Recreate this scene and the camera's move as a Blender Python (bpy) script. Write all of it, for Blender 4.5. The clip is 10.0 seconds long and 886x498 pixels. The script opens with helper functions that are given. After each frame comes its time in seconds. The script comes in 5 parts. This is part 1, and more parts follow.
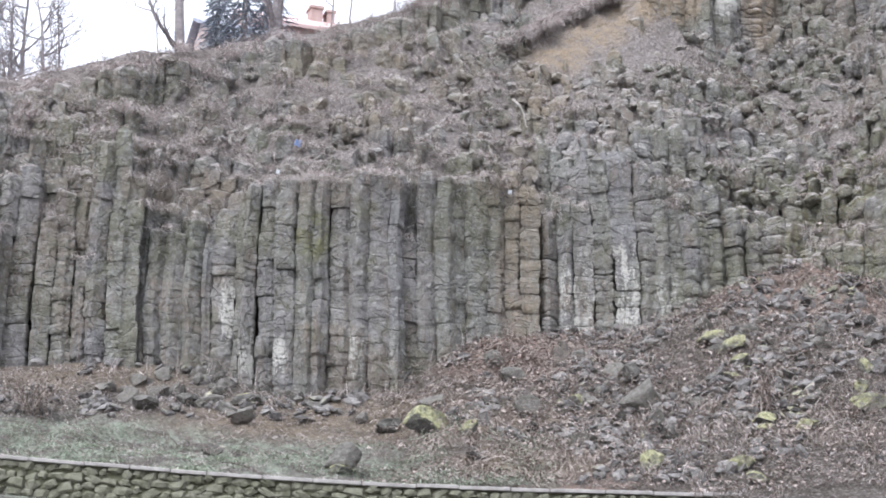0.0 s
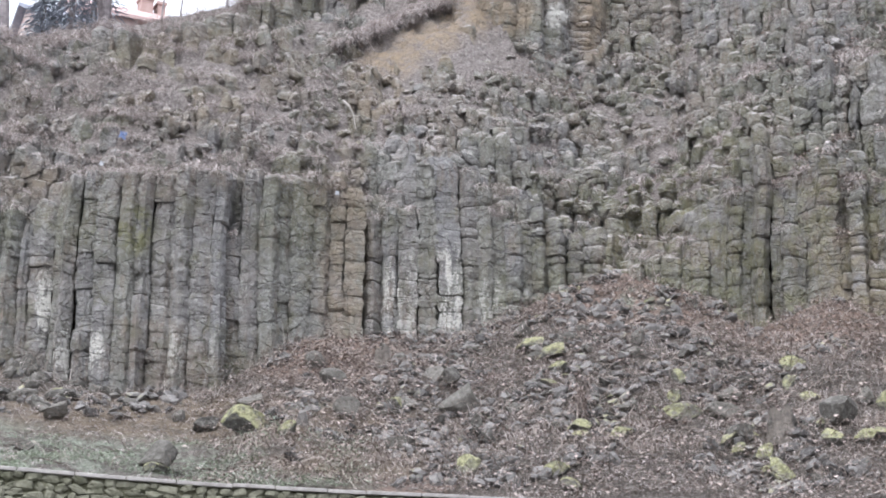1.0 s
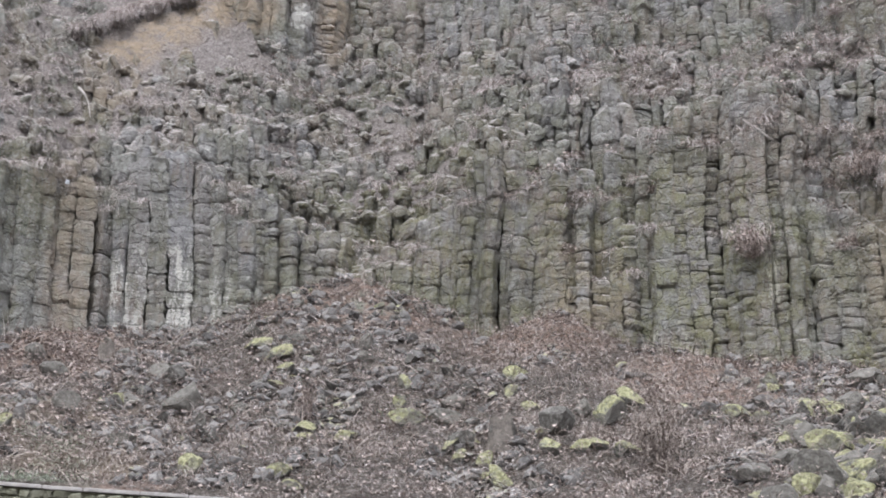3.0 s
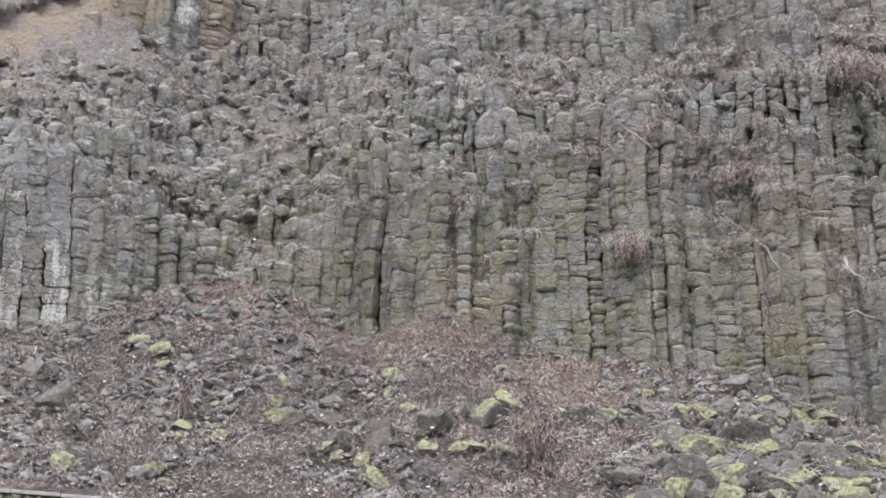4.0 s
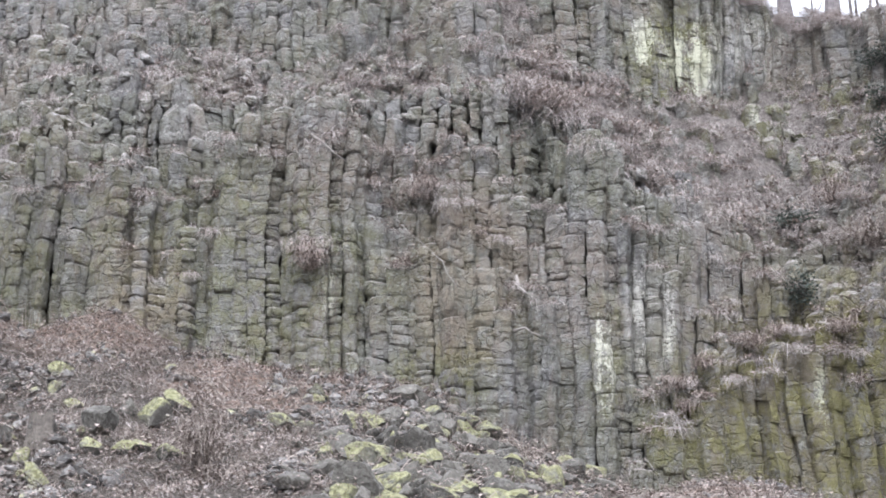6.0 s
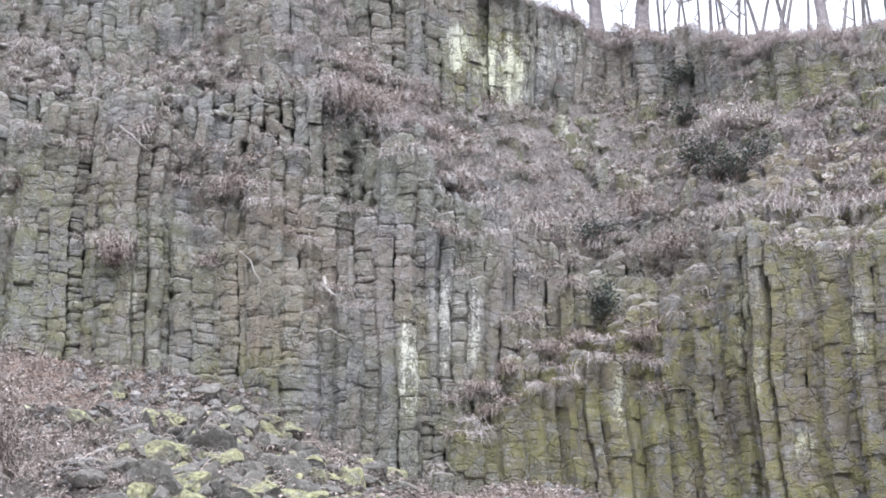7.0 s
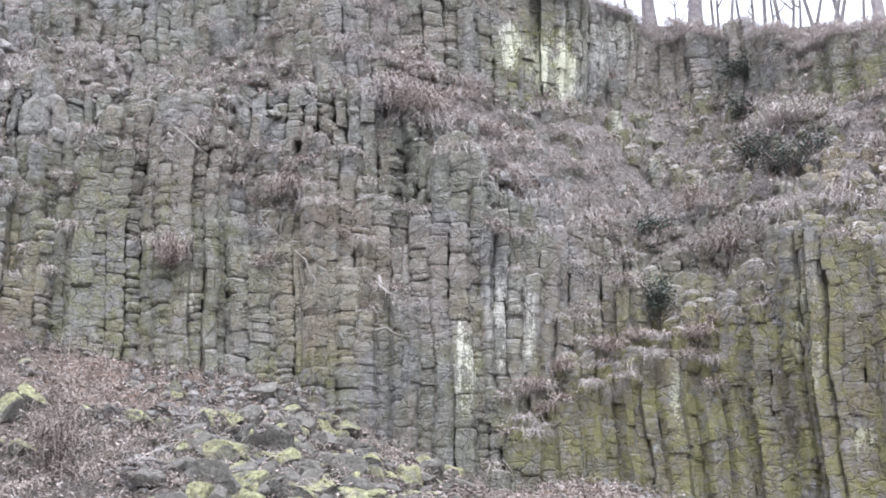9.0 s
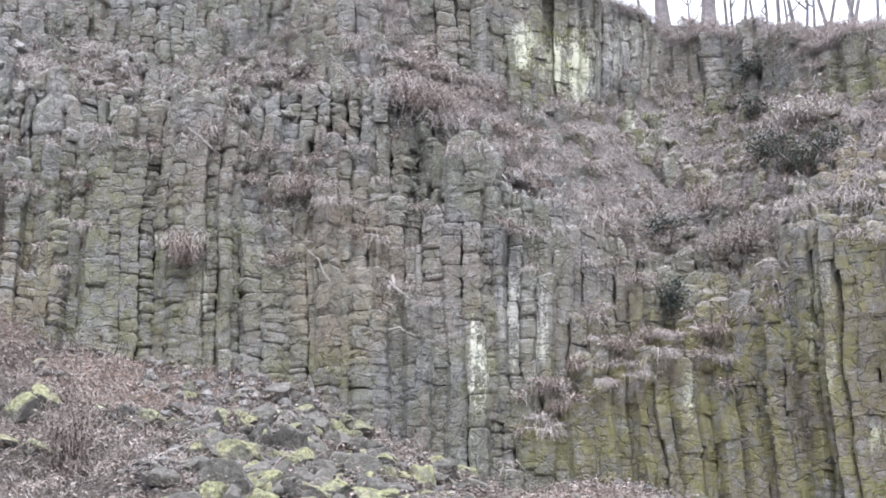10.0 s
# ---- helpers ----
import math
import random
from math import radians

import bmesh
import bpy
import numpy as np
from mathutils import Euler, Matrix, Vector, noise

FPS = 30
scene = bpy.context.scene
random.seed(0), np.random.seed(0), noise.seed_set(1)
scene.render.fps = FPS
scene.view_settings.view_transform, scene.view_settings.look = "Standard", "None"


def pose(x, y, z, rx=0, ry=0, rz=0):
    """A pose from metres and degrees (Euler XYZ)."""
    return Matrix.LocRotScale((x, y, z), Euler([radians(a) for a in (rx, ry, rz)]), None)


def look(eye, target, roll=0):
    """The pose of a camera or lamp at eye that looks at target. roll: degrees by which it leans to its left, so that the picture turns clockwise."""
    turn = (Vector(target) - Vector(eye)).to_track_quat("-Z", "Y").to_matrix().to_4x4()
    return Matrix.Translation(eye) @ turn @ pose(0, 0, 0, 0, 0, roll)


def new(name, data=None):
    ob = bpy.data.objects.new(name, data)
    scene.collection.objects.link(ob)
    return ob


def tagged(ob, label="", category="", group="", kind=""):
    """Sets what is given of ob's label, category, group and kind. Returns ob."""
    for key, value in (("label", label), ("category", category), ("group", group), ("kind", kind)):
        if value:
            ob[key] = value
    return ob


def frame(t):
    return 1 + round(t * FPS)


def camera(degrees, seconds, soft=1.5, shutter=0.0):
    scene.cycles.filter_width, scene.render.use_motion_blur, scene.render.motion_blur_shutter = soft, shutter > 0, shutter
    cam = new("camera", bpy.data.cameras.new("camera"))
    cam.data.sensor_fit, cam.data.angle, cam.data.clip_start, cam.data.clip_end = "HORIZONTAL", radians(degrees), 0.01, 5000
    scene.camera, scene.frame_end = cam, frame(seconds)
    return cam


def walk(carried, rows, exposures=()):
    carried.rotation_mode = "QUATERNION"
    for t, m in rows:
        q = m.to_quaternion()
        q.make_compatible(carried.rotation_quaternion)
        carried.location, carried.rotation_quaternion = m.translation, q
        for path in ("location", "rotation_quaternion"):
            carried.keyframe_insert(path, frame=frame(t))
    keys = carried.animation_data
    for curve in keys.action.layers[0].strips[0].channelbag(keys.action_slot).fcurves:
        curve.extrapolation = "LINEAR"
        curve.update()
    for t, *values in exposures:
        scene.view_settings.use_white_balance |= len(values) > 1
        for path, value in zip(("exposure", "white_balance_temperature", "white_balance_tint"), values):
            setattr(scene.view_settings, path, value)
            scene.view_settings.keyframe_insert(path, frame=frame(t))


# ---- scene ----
# ---------------------------------------------------------------- camera
EYE = Vector((0.0, 0.0, 1.6))
TURNS = (
    (0.0, -0.000, 16.158, -0.086),
    (0.5, 2.834, 16.176, -0.135),
    (1.0, 6.554, 16.222, 0.079),
    (1.5, 10.728, 16.265, 0.066),
    (2.0, 13.736, 16.271, -0.132),
    (2.5, 15.074, 16.289, 0.011),
    (4.0, 20.971, 16.372, 0.065),
    (4.5, 23.278, 16.404, 0.048),
    (5.0, 24.585, 16.429, 0.082),
    (5.5, 28.324, 16.484, 0.158),
    (6.0, 32.965, 16.535, 0.131),
    (7.5, 41.798, 16.598, -0.102),
    (8.0, 42.074, 16.583, -0.115),
    (8.5, 40.892, 16.562, -0.105),
    (9.0, 38.095, 16.528, -0.079),
    (9.5, 37.514, 16.522, 0.056),
    (10.0, 37.599, 16.522, 0.031),
)


def heading(az, el, roll):
    a, e = radians(az), radians(el)
    way = Vector((math.sin(a) * math.cos(e), math.cos(a) * math.cos(e), math.sin(e)))
    return look(EYE, EYE + way, roll)


cam = camera(31.13, 10.0, soft=1.8)
walk(cam, [(t, heading(a, e, r)) for t, a, e, r in TURNS],
     [(0.0, 1.08, 5980, 7), (2.5, 0.95, 6120, 7), (5.0, 1.08, 6050, 7), (7.5, 1.33, 5860, 7), (10.0, 1.28, 5880, 7)])

# ---------------------------------------------------------------- world and light
SUN_AZ, SUN_EL = 212.0, 52.0
world = bpy.data.worlds.new("overcast_sky")
scene.world = world
world.use_nodes = True
wn, wl = world.node_tree.nodes, world.node_tree.links
wn.clear()
sky = wn.new("ShaderNodeTexSky")
sky.sky_type, sky.sun_disc = "NISHITA", False
sky.sun_elevation, sky.sun_rotation = radians(SUN_EL), radians(SUN_AZ)
sky.air_density, sky.dust_density = 1.0, 4.0
pale = wn.new("ShaderNodeHueSaturation")
pale.inputs["Saturation"].default_value = 0.22
veil = wn.new("ShaderNodeMix")
veil.data_type, veil.blend_type = "RGBA", "MIX"
veil.inputs["Factor"].default_value = 0.6
veil.inputs["B"].default_value = (9.1, 9.0, 10.1, 1)
back = wn.new("ShaderNodeBackground")
back.inputs["Strength"].default_value = 0.13
wout = wn.new("ShaderNodeOutputWorld")
wl.new(sky.outputs[0], pale.inputs["Color"])
wl.new(pale.outputs[0], veil.inputs["A"])
wl.new(veil.outputs["Result"], back.inputs["Color"])
wl.new(back.outputs[0], wout.inputs["Surface"])

sun = new("sun", bpy.data.lights.new("sun", "SUN"))
sun.data.energy, sun.data.angle, sun.data.color = 1.5, radians(40), (1.0, 0.96, 0.92)
sa, se = radians(SUN_AZ), radians(SUN_EL)
sun.matrix_world = look((math.sin(sa) * math.cos(se) * 80, math.cos(sa) * math.cos(se) * 80, math.sin(se) * 80), (0, 0, 0))


# ---------------------------------------------------------------- materials
class Nodes:
    """A small builder of node materials."""

    def __init__(self, name, rough=0.9):
        self.mat = bpy.data.materials.new(name)
        self.mat.use_nodes = True
        self.n, self.l = self.mat.node_tree.nodes, self.mat.node_tree.links
        self.b = self.n["Principled BSDF"]
        self.b.inputs["Roughness"].default_value = rough
        self.b.inputs["Specular IOR Level"].default_value = 0.25
        self.geo = self.n.new("ShaderNodeNewGeometry")
        self.pos = self.geo.outputs["Position"]

    def put(self, sock, value):
        if isinstance(value, bpy.types.NodeSocket):
            self.l.new(value, sock)
        elif isinstance(value, tuple):
            sock.default_value = (*value, 1.0)
        else:
            sock.default_value = value

    def scaled(self, x, y, z):
        m = self.n.new("ShaderNodeMapping")
        self.l.new(self.pos, m.inputs["Vector"])
        m.inputs["Scale"].default_value = (x, y, z)
        return m.outputs[0]

    def noise(self, scale, detail=6.0, rough=0.6, vec=None):
        t = self.n.new("ShaderNodeTexNoise")
        self.l.new(vec or self.pos, t.inputs["Vector"])
        t.inputs["Scale"].default_value, t.inputs["Detail"].default_value, t.inputs["Roughness"].default_value = scale, detail, rough
        return t.outputs["Fac"]

    def cells(self, scale, feature="F1"):
        t = self.n.new("ShaderNodeTexVoronoi")
        t.feature = feature
        self.l.new(self.pos, t.inputs["Vector"])
        t.inputs["Scale"].default_value = scale
        return t.outputs["Distance"], t.outputs["Color"] if feature == "F1" else None

    def span(self, v, a, b, lo=0.0, hi=1.0):
        m = self.n.new("ShaderNodeMapRange")
        m.interpolation_type = "SMOOTHSTEP"
        self.put(m.inputs["Value"], v)
        for i, k in ((1, a), (2, b), (3, lo), (4, hi)):
            m.inputs[i].default_value = k
        return m.outputs["Result"]

    def math(self, op, a, b=0.0):
        m = self.n.new("ShaderNodeMath")
        m.operation = op
        self.put(m.inputs[0], a)
        self.put(m.inputs[1], b)
        return m.outputs[0]

    def mix(self, f, a, b, blend="MIX"):
        m = self.n.new("ShaderNodeMix")
        m.data_type, m.blend_type = "RGBA", blend
        self.put(m.inputs["Factor"], f)
        self.put(m.inputs["A"], a)
        self.put(m.inputs["B"], b)
        return m.outputs["Result"]

    def stain(self):
        a = self.n.new("ShaderNodeAttribute")
        a.attribute_name = "stain"
        s = self.n.new("ShaderNodeSeparateColor")
        self.l.new(a.outputs["Color"], s.inputs[0])
        return s.outputs[0], s.outputs[1], s.outputs[2]

    def chance(self, island=False):
        if island:
            return self.geo.outputs["Random Per Island"]
        o = self.n.new("ShaderNodeObjectInfo")
        return o.outputs["Random"]

    def upness(self):
        s = self.n.new("ShaderNodeSeparateXYZ")
        self.l.new(self.geo.outputs["Normal"], s.inputs[0])
        return s.outputs["Z"]

    def done(self, colour, bump=None, depth=0.02, strength=0.6):
        self.put(self.b.inputs["Base Color"], colour)
        if bump is not None:
            b = self.n.new("ShaderNodeBump")
            b.inputs["Strength"].default_value, b.inputs["Distance"].default_value = strength, depth
            self.put(b.inputs["Height"], bump)
            self.l.new(b.outputs[0], self.b.inputs["Normal"])
        return self.mat


def basalt_material(name, island):
    m = Nodes(name, 0.88)
    big, fine = m.noise(0.5, 4), m.noise(5.5, 9, 0.68)
    tone = m.mix(m.span(big, 0.3, 0.7), (0.165, 0.160, 0.163), (0.25, 0.242, 0.242))
    hue = m.math("FRACT", m.math("MULTIPLY", m.chance(island), 7.31))
    tone = m.mix(m.math("MULTIPLY", m.chance(island), 0.6), tone, (0.245, 0.22, 0.195))
    tone = m.mix(m.span(hue, 0.62, 0.7, 0.0, 0.5), tone, (0.19, 0.19, 0.155))
    tone = m.mix(m.span(m.noise(0.35, 5, 0.6), 0.46, 0.58, 0.0, 0.62), tone, (0.22, 0.178, 0.142))
    tone = m.mix(m.span(m.noise(0.28, 5, 0.6, m.scaled(1.3, 0.8, 1.1)), 0.47, 0.60, 0.0, 0.55), tone, (0.15, 0.152, 0.10))
    tone = m.mix(m.span(fine, 0.45, 0.62, 0.0, 0.48), tone, (0.35, 0.342, 0.335))
    tone = m.mix(m.span(m.noise(2.6, 8, 0.7), 0.5, 0.62, 0.0, 0.5), tone, (0.115, 0.11, 0.11))
    tone = m.mix(m.span(m.noise(14.0, 6, 0.7), 0.54, 0.66, 0.0, 0.3), tone, (0.08, 0.077, 0.075))
    tone = m.mix(m.span(m.noise(1.0, 6, 0.7, m.scaled(3.0, 3.0, 0.5)), 0.52, 0.66, 0.0, 0.5), tone, (0.22, 0.175, 0.14))
    cut = m.n.new("ShaderNodeTexVoronoi")
    cut.feature = "DISTANCE_TO_EDGE"
    bent = m.n.new("ShaderNodeVectorMath")
    bent.operation = "ADD"
    wob = m.n.new("ShaderNodeTexNoise")
    wob.inputs["Scale"].default_value, wob.inputs["Detail"].default_value = 2.5, 4
    m.l.new(m.pos, wob.inputs["Vector"])
    m.l.new(m.scaled(1.7, 1.7, 2.6), bent.inputs[0])
    m.l.new(wob.outputs["Color"], bent.inputs[1])
    m.l.new(bent.outputs[0], cut.inputs["Vector"])
    cut.inputs["Scale"].default_value = 1.0
    crack = m.span(cut.outputs["Distance"], 0.0, 0.05, 1.0, 0.0)
    tone = m.mix(m.math("MULTIPLY", crack, m.span(m.noise(1.2, 3), 0.44, 0.60, 0.0, 0.5)), tone, (0.07, 0.066, 0.064))
    tone = m.mix(m.span(m.noise(22.0, 5, 0.7), 0.56, 0.66, 0.0, 0.38), tone, (0.44, 0.43, 0.40))
    lime_glare, moss, soil = m.stain()
    streak = m.noise(1.0, 5, 0.65, m.scaled(5.0, 5.0, 1.1))
    spots = m.noise(14.0, 5, 0.7)
    lich = m.span(m.noise(7.5, 7, 0.72), 0.55, 0.66, 0.0, 0.5)
    tone = m.mix(lich, tone, (0.43, 0.43, 0.385))
    tone = m.mix(m.span(m.noise(1.3, 8, 0.75), 0.5, 0.64, 0.0, 0.55), tone, m.mix(spots, (0.12, 0.115, 0.075), (0.24, 0.23, 0.165)))
    mossy = m.math("MULTIPLY", moss, m.span(m.noise(2.2, 9, 0.78), 0.38, 0.57))
    moss_tone = m.mix(m.span(m.noise(1.1, 6, 0.7), 0.42, 0.6), m.mix(spots, (0.075, 0.068, 0.045), (0.17, 0.15, 0.10)), m.mix(spots, (0.10, 0.105, 0.035), (0.26, 0.25, 0.095)))
    tone = m.mix(mossy, tone, moss_tone)
    soily = m.math("MULTIPLY", soil, m.span(m.noise(2.2, 6, 0.65), 0.3, 0.6))
    tone = m.mix(soily, tone, m.mix(spots, (0.25, 0.19, 0.13), (0.38, 0.31, 0.235)))
    # Lime streaks, plus the haze glare painted on the upper tier.
    chalk_glare = m.math("MULTIPLY", m.span(lime_glare, 0.0, 0.8), m.span(m.math("ADD", m.math("ADD", m.math("MULTIPLY", streak, 0.55), m.math("MULTIPLY", m.math("POWER", lime_glare, 3.0), 0.045)), m.math("MULTIPLY", spots, 0.50)), 0.51, 0.60))
    tone = m.mix(chalk_glare, tone, m.mix(m.math("MULTIPLY", moss, 0.7), (0.54, 0.52, 0.48), (0.64, 0.64, 0.44)))
    # Litter-dusted ledge tops, whitened further to paint in light from above.
    ledge = m.math("MULTIPLY", m.span(m.upness(), 0.25 if island else 0.55, 0.75 if island else 0.92), m.span(m.noise(3.5, 6, 0.7), 0.3, 0.55))
    tone = m.mix(m.math("MULTIPLY", ledge, 0.85), tone, m.mix(m.span(m.noise(20.0, 5, 0.7), 0.35, 0.65), (0.24, 0.20, 0.175), (0.58, 0.55, 0.535)))
    relief = m.math("ADD", m.noise(3.2, 12, 0.68), m.math("MULTIPLY", m.noise(1.0, 5, 0.6, m.scaled(2.0, 2.0, 9.0)), 0.35))
    relief = m.math("SUBTRACT", m.math("ADD", relief, m.math("MULTIPLY", m.noise(9.0, 8, 0.7), 0.22)), m.math("MULTIPLY", crack, 0.22))
    return m.done(tone, relief, 0.25, 1.0)


BASALT = basalt_material("basalt", False)
BASALT_JOINED = basalt_material("basalt_rubble", True)


def soil_material():
    m = Nodes("litter_soil", 0.95)
    green, red, tan = m.stain()
    d, c = m.cells(7.0)
    e, k = m.cells(16.0)
    base = m.mix(m.span(m.noise(0.9, 6), 0.3, 0.7), (0.075, 0.062, 0.052), (0.17, 0.145, 0.128))
    base = m.mix(m.span(m.noise(11.0, 8, 0.75), 0.47, 0.64, 0.0, 0.6), base, (0.45, 0.415, 0.39))
    # Frosted litter higher up, made paler with sky glare painted in by height.
    high = m.n.new("ShaderNodeSeparateXYZ")
    m.l.new(m.pos, high.inputs[0])
    frost_glare = m.math("MULTIPLY", m.span(high.outputs["Z"], 12.0, 15.5), m.span(m.noise(3.0, 8, 0.75), 0.3, 0.6, 0.35, 1.0))
    base = m.mix(frost_glare, base, m.mix(m.noise(9.0, 8, 0.75), (0.19, 0.16, 0.145), (0.46, 0.415, 0.40)))
    base = m.mix(m.span(e, 0.35, 0.6, 0.0, 0.35), base, (0.09, 0.075, 0.065))
    base = m.mix(m.math("MULTIPLY", red, m.span(m.noise(5.0, 7, 0.7), 0.35, 0.6)), base, m.mix(m.noise(15.0, 5, 0.7), (0.24, 0.145, 0.105), (0.50, 0.375, 0.315)))
    base = m.mix(m.math("MULTIPLY", green, m.span(m.noise(1.6, 8, 0.75), 0.40, 0.64)), base, m.mix(m.noise(18.0, 5, 0.7), (0.20, 0.21, 0.145), (0.45, 0.485, 0.42)))
    base = m.mix(m.math("MULTIPLY", tan, m.span(m.noise(2.0, 7, 0.7), 0.3, 0.6)), base, m.mix(m.noise(12.0, 5, 0.7), (0.25, 0.185, 0.12), (0.45, 0.36, 0.265)))
    relief = m.math("ADD", m.noise(7.0, 8, 0.7), m.math("MULTIPLY", d, -0.6))
    return m.done(base, relief, 0.25, 1.0)


SOIL = soil_material()


def boulder_material():
    m = Nodes("boulder", 0.9)
    tone = m.mix(m.chance(), (0.062, 0.057, 0.051), (0.16, 0.147, 0.13))
    tone = m.mix(m.span(m.noise(9.0, 8, 0.7), 0.45, 0.65, 0.0, 0.6), tone, (0.23, 0.22, 0.20))
    tone = m.mix(m.span(m.noise(17.0, 6, 0.7), 0.52, 0.66, 0.0, 0.7), tone, (0.04, 0.038, 0.038))
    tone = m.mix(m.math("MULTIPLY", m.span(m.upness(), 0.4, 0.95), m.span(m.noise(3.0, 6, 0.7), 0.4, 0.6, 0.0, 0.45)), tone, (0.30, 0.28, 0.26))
    return m.done(tone, m.noise(6.0, 8, 0.65), 0.12, 0.9)


def mossy_boulder_material():
    m = Nodes("mossy_boulder", 0.92)
    tone = m.mix(m.chance(), (0.09, 0.085, 0.078), (0.20, 0.19, 0.17))
    tone = m.mix(m.span(m.noise(15.0, 6, 0.7), 0.48, 0.66, 0.0, 0.7), tone, (0.28, 0.27, 0.25))
    cover = m.math("MULTIPLY", m.span(m.upness(), -0.4, 0.3), m.span(m.noise(3.2, 7, 0.72), 0.34, 0.52))
    tone = m.mix(cover, tone, m.mix(m.span(m.noise(10.0, 6, 0.7), 0.35, 0.65), (0.17, 0.165, 0.085), (0.40, 0.39, 0.235)))
    return m.done(tone, m.noise(8.0, 8, 0.7), 0.12, 0.9)


def rubble_material():
    m = Nodes("rubble", 0.92)
    tone = m.mix(m.chance(True), (0.055, 0.05, 0.048), (0.24, 0.225, 0.215))
    tone = m.mix(m.span(m.noise(13.0, 7, 0.7), 0.42, 0.7, 0.0, 0.45), tone, (0.32, 0.31, 0.30))
    cover = m.math("MULTIPLY", m.span(m.upness(), 0.0, 0.6), m.span(m.noise(0.8, 5, 0.7), 0.56, 0.68, 0.0, 0.8))
    tone = m.mix(cover, tone, (0.36, 0.35, 0.20))
    return m.done(tone, m.noise(12.0, 7, 0.7), 0.05, 0.8)


BOULDER, MOSSY, RUBBLE = boulder_material(), mossy_boulder_material(), rubble_material()


def island_material(name, dark, light, rough=0.9, extra=None):
    m = Nodes(name, rough)
    tone = m.mix(m.chance(True), dark, light)
    if extra:
        tone = m.mix(m.span(m.noise(0.7, 4), 0.45, 0.62), tone, extra)
    tone = m.mix(m.span(m.noise(20.0, 4), 0.4, 0.7, 0.0, 0.3), tone, dark)
    return m.done(tone)


DRY_GRASS = island_material("dry_grass", (0.25, 0.208, 0.19), (0.68, 0.615, 0.595))
DEAD_LEAF = island_material("dead_leaf", (0.155, 0.125, 0.108), (0.50, 0.415, 0.38))
FROSTY_GRASS = island_material("frosty_grass", (0.17, 0.195, 0.125), (0.45, 0.50, 0.41))
TWIG = island_material("twig", (0.11, 0.085, 0.072), (0.44, 0.38, 0.34))
IVY = island_material("ivy", (0.065, 0.075, 0.068), (0.165, 0.185, 0.16), 0.6)
DEADWOOD = island_material("bare_wood", (0.30, 0.27, 0.25), (0.50, 0.465, 0.435))


def plain_material(name, colour, other, scale=6.0, rough=0.85, relief=0.02):
    m = Nodes(name, rough)
    tone = m.mix(m.span(m.noise(scale, 7, 0.65), 0.3, 0.7), colour, other)
    tone = m.mix(m.math("MULTIPLY", m.chance(), 0.35), tone, other)
    return m.done(tone, m.noise(scale * 2, 6, 0.65), relief, 0.7)


BARK = plain_material("bark", (0.15, 0.132, 0.135), (0.29, 0.26, 0.26), 7.0)
STUMP_WOOD = plain_material("rotten_wood", (0.085, 0.075, 0.066), (0.20, 0.175, 0.155), 9.0, 0.92, 0.08)
WALL_STONE = plain_material("wall_stone", (0.07, 0.07, 0.045), (0.20, 0.195, 0.15), 4.0, 0.9, 0.04)
MORTAR = plain_material("wall_core", (0.075, 0.075, 0.045), (0.15, 0.145, 0.10), 6.0, 0.95)
COPING = plain_material("coping_stone", (0.21, 0.195, 0.185), (0.37, 0.345, 0.33), 5.0)
RENDER = plain_material("house_plaster", (0.58, 0.46, 0.43), (0.68, 0.56, 0.52), 1.2)
ROOF = plain_material("roof_tile", (0.42, 0.29, 0.27), (0.54, 0.40, 0.38), 3.0)
SLATE = plain_material("slate_roof", (0.27, 0.285, 0.34), (0.38, 0.39, 0.45), 3.0)
BRICK = plain_material("chimney_brick", (0.33, 0.22, 0.20), (0.44, 0.33, 0.30), 5.0)
PANE = plain_material("window_pane", (0.05, 0.06, 0.07), (0.09, 0.10, 0.11), 2.0, 0.15, 0.0)
FRAME_PAINT = plain_material("window_paint", (0.70, 0.69, 0.66), (0.78, 0.77, 0.75), 4.0)
BLUE_CLOTH = plain_material("blue_plastic", (0.13, 0.20, 0.40), (0.24, 0.31, 0.50), 9.0, 0.6)
WHITE_CLOTH = plain_material("white_plastic", (0.42, 0.43, 0.46), (0.55, 0.56, 0.58), 9.0, 0.6)
# Haze and sky glare are painted into this pale bluish needle colour.
HAZED_NEEDLES = island_material("hazed_spruce_needles", (0.22, 0.24, 0.27), (0.42, 0.44, 0.48))


# ---------------------------------------------------------------- the lie of the land
# heading in degrees, distance of the rock foot, then heights by angle:
# foot, top of the lower columns, foot and top of the upper tier
WEST = (
    (-26.0, 42.0, 11.0, 19.4, 20.0, 20.6), (-15.9, 41.0, 11.5, 19.6, 20.5, 21.7), (-12.0, 40.6, 11.9, 19.8, 20.7, 22.9),
    (-9.3, 40.4, 11.8, 18.8, 21.8, 23.2), (-7.9, 40.2, 11.5, 18.4, 22.3, 23.5), (-5.4, 39.4, 11.0, 18.9, 22.4, 23.9),
    (-1.7, 39.2, 11.1, 19.0, 23.5, 24.9), (1.4, 40.0, 12.9, 18.6, 24.3, 26.2), (4.5, 40.8, 13.1, 18.9, 25.4, 26.8),
    (7.6, 41.0, 13.2, 19.5, 25.4, 26.8), (9.2, 41.3, 14.0, 19.1, 23.6, 26.5),
    (10.7, 41.6, 14.8, 17.9, 22.7, 26.4))
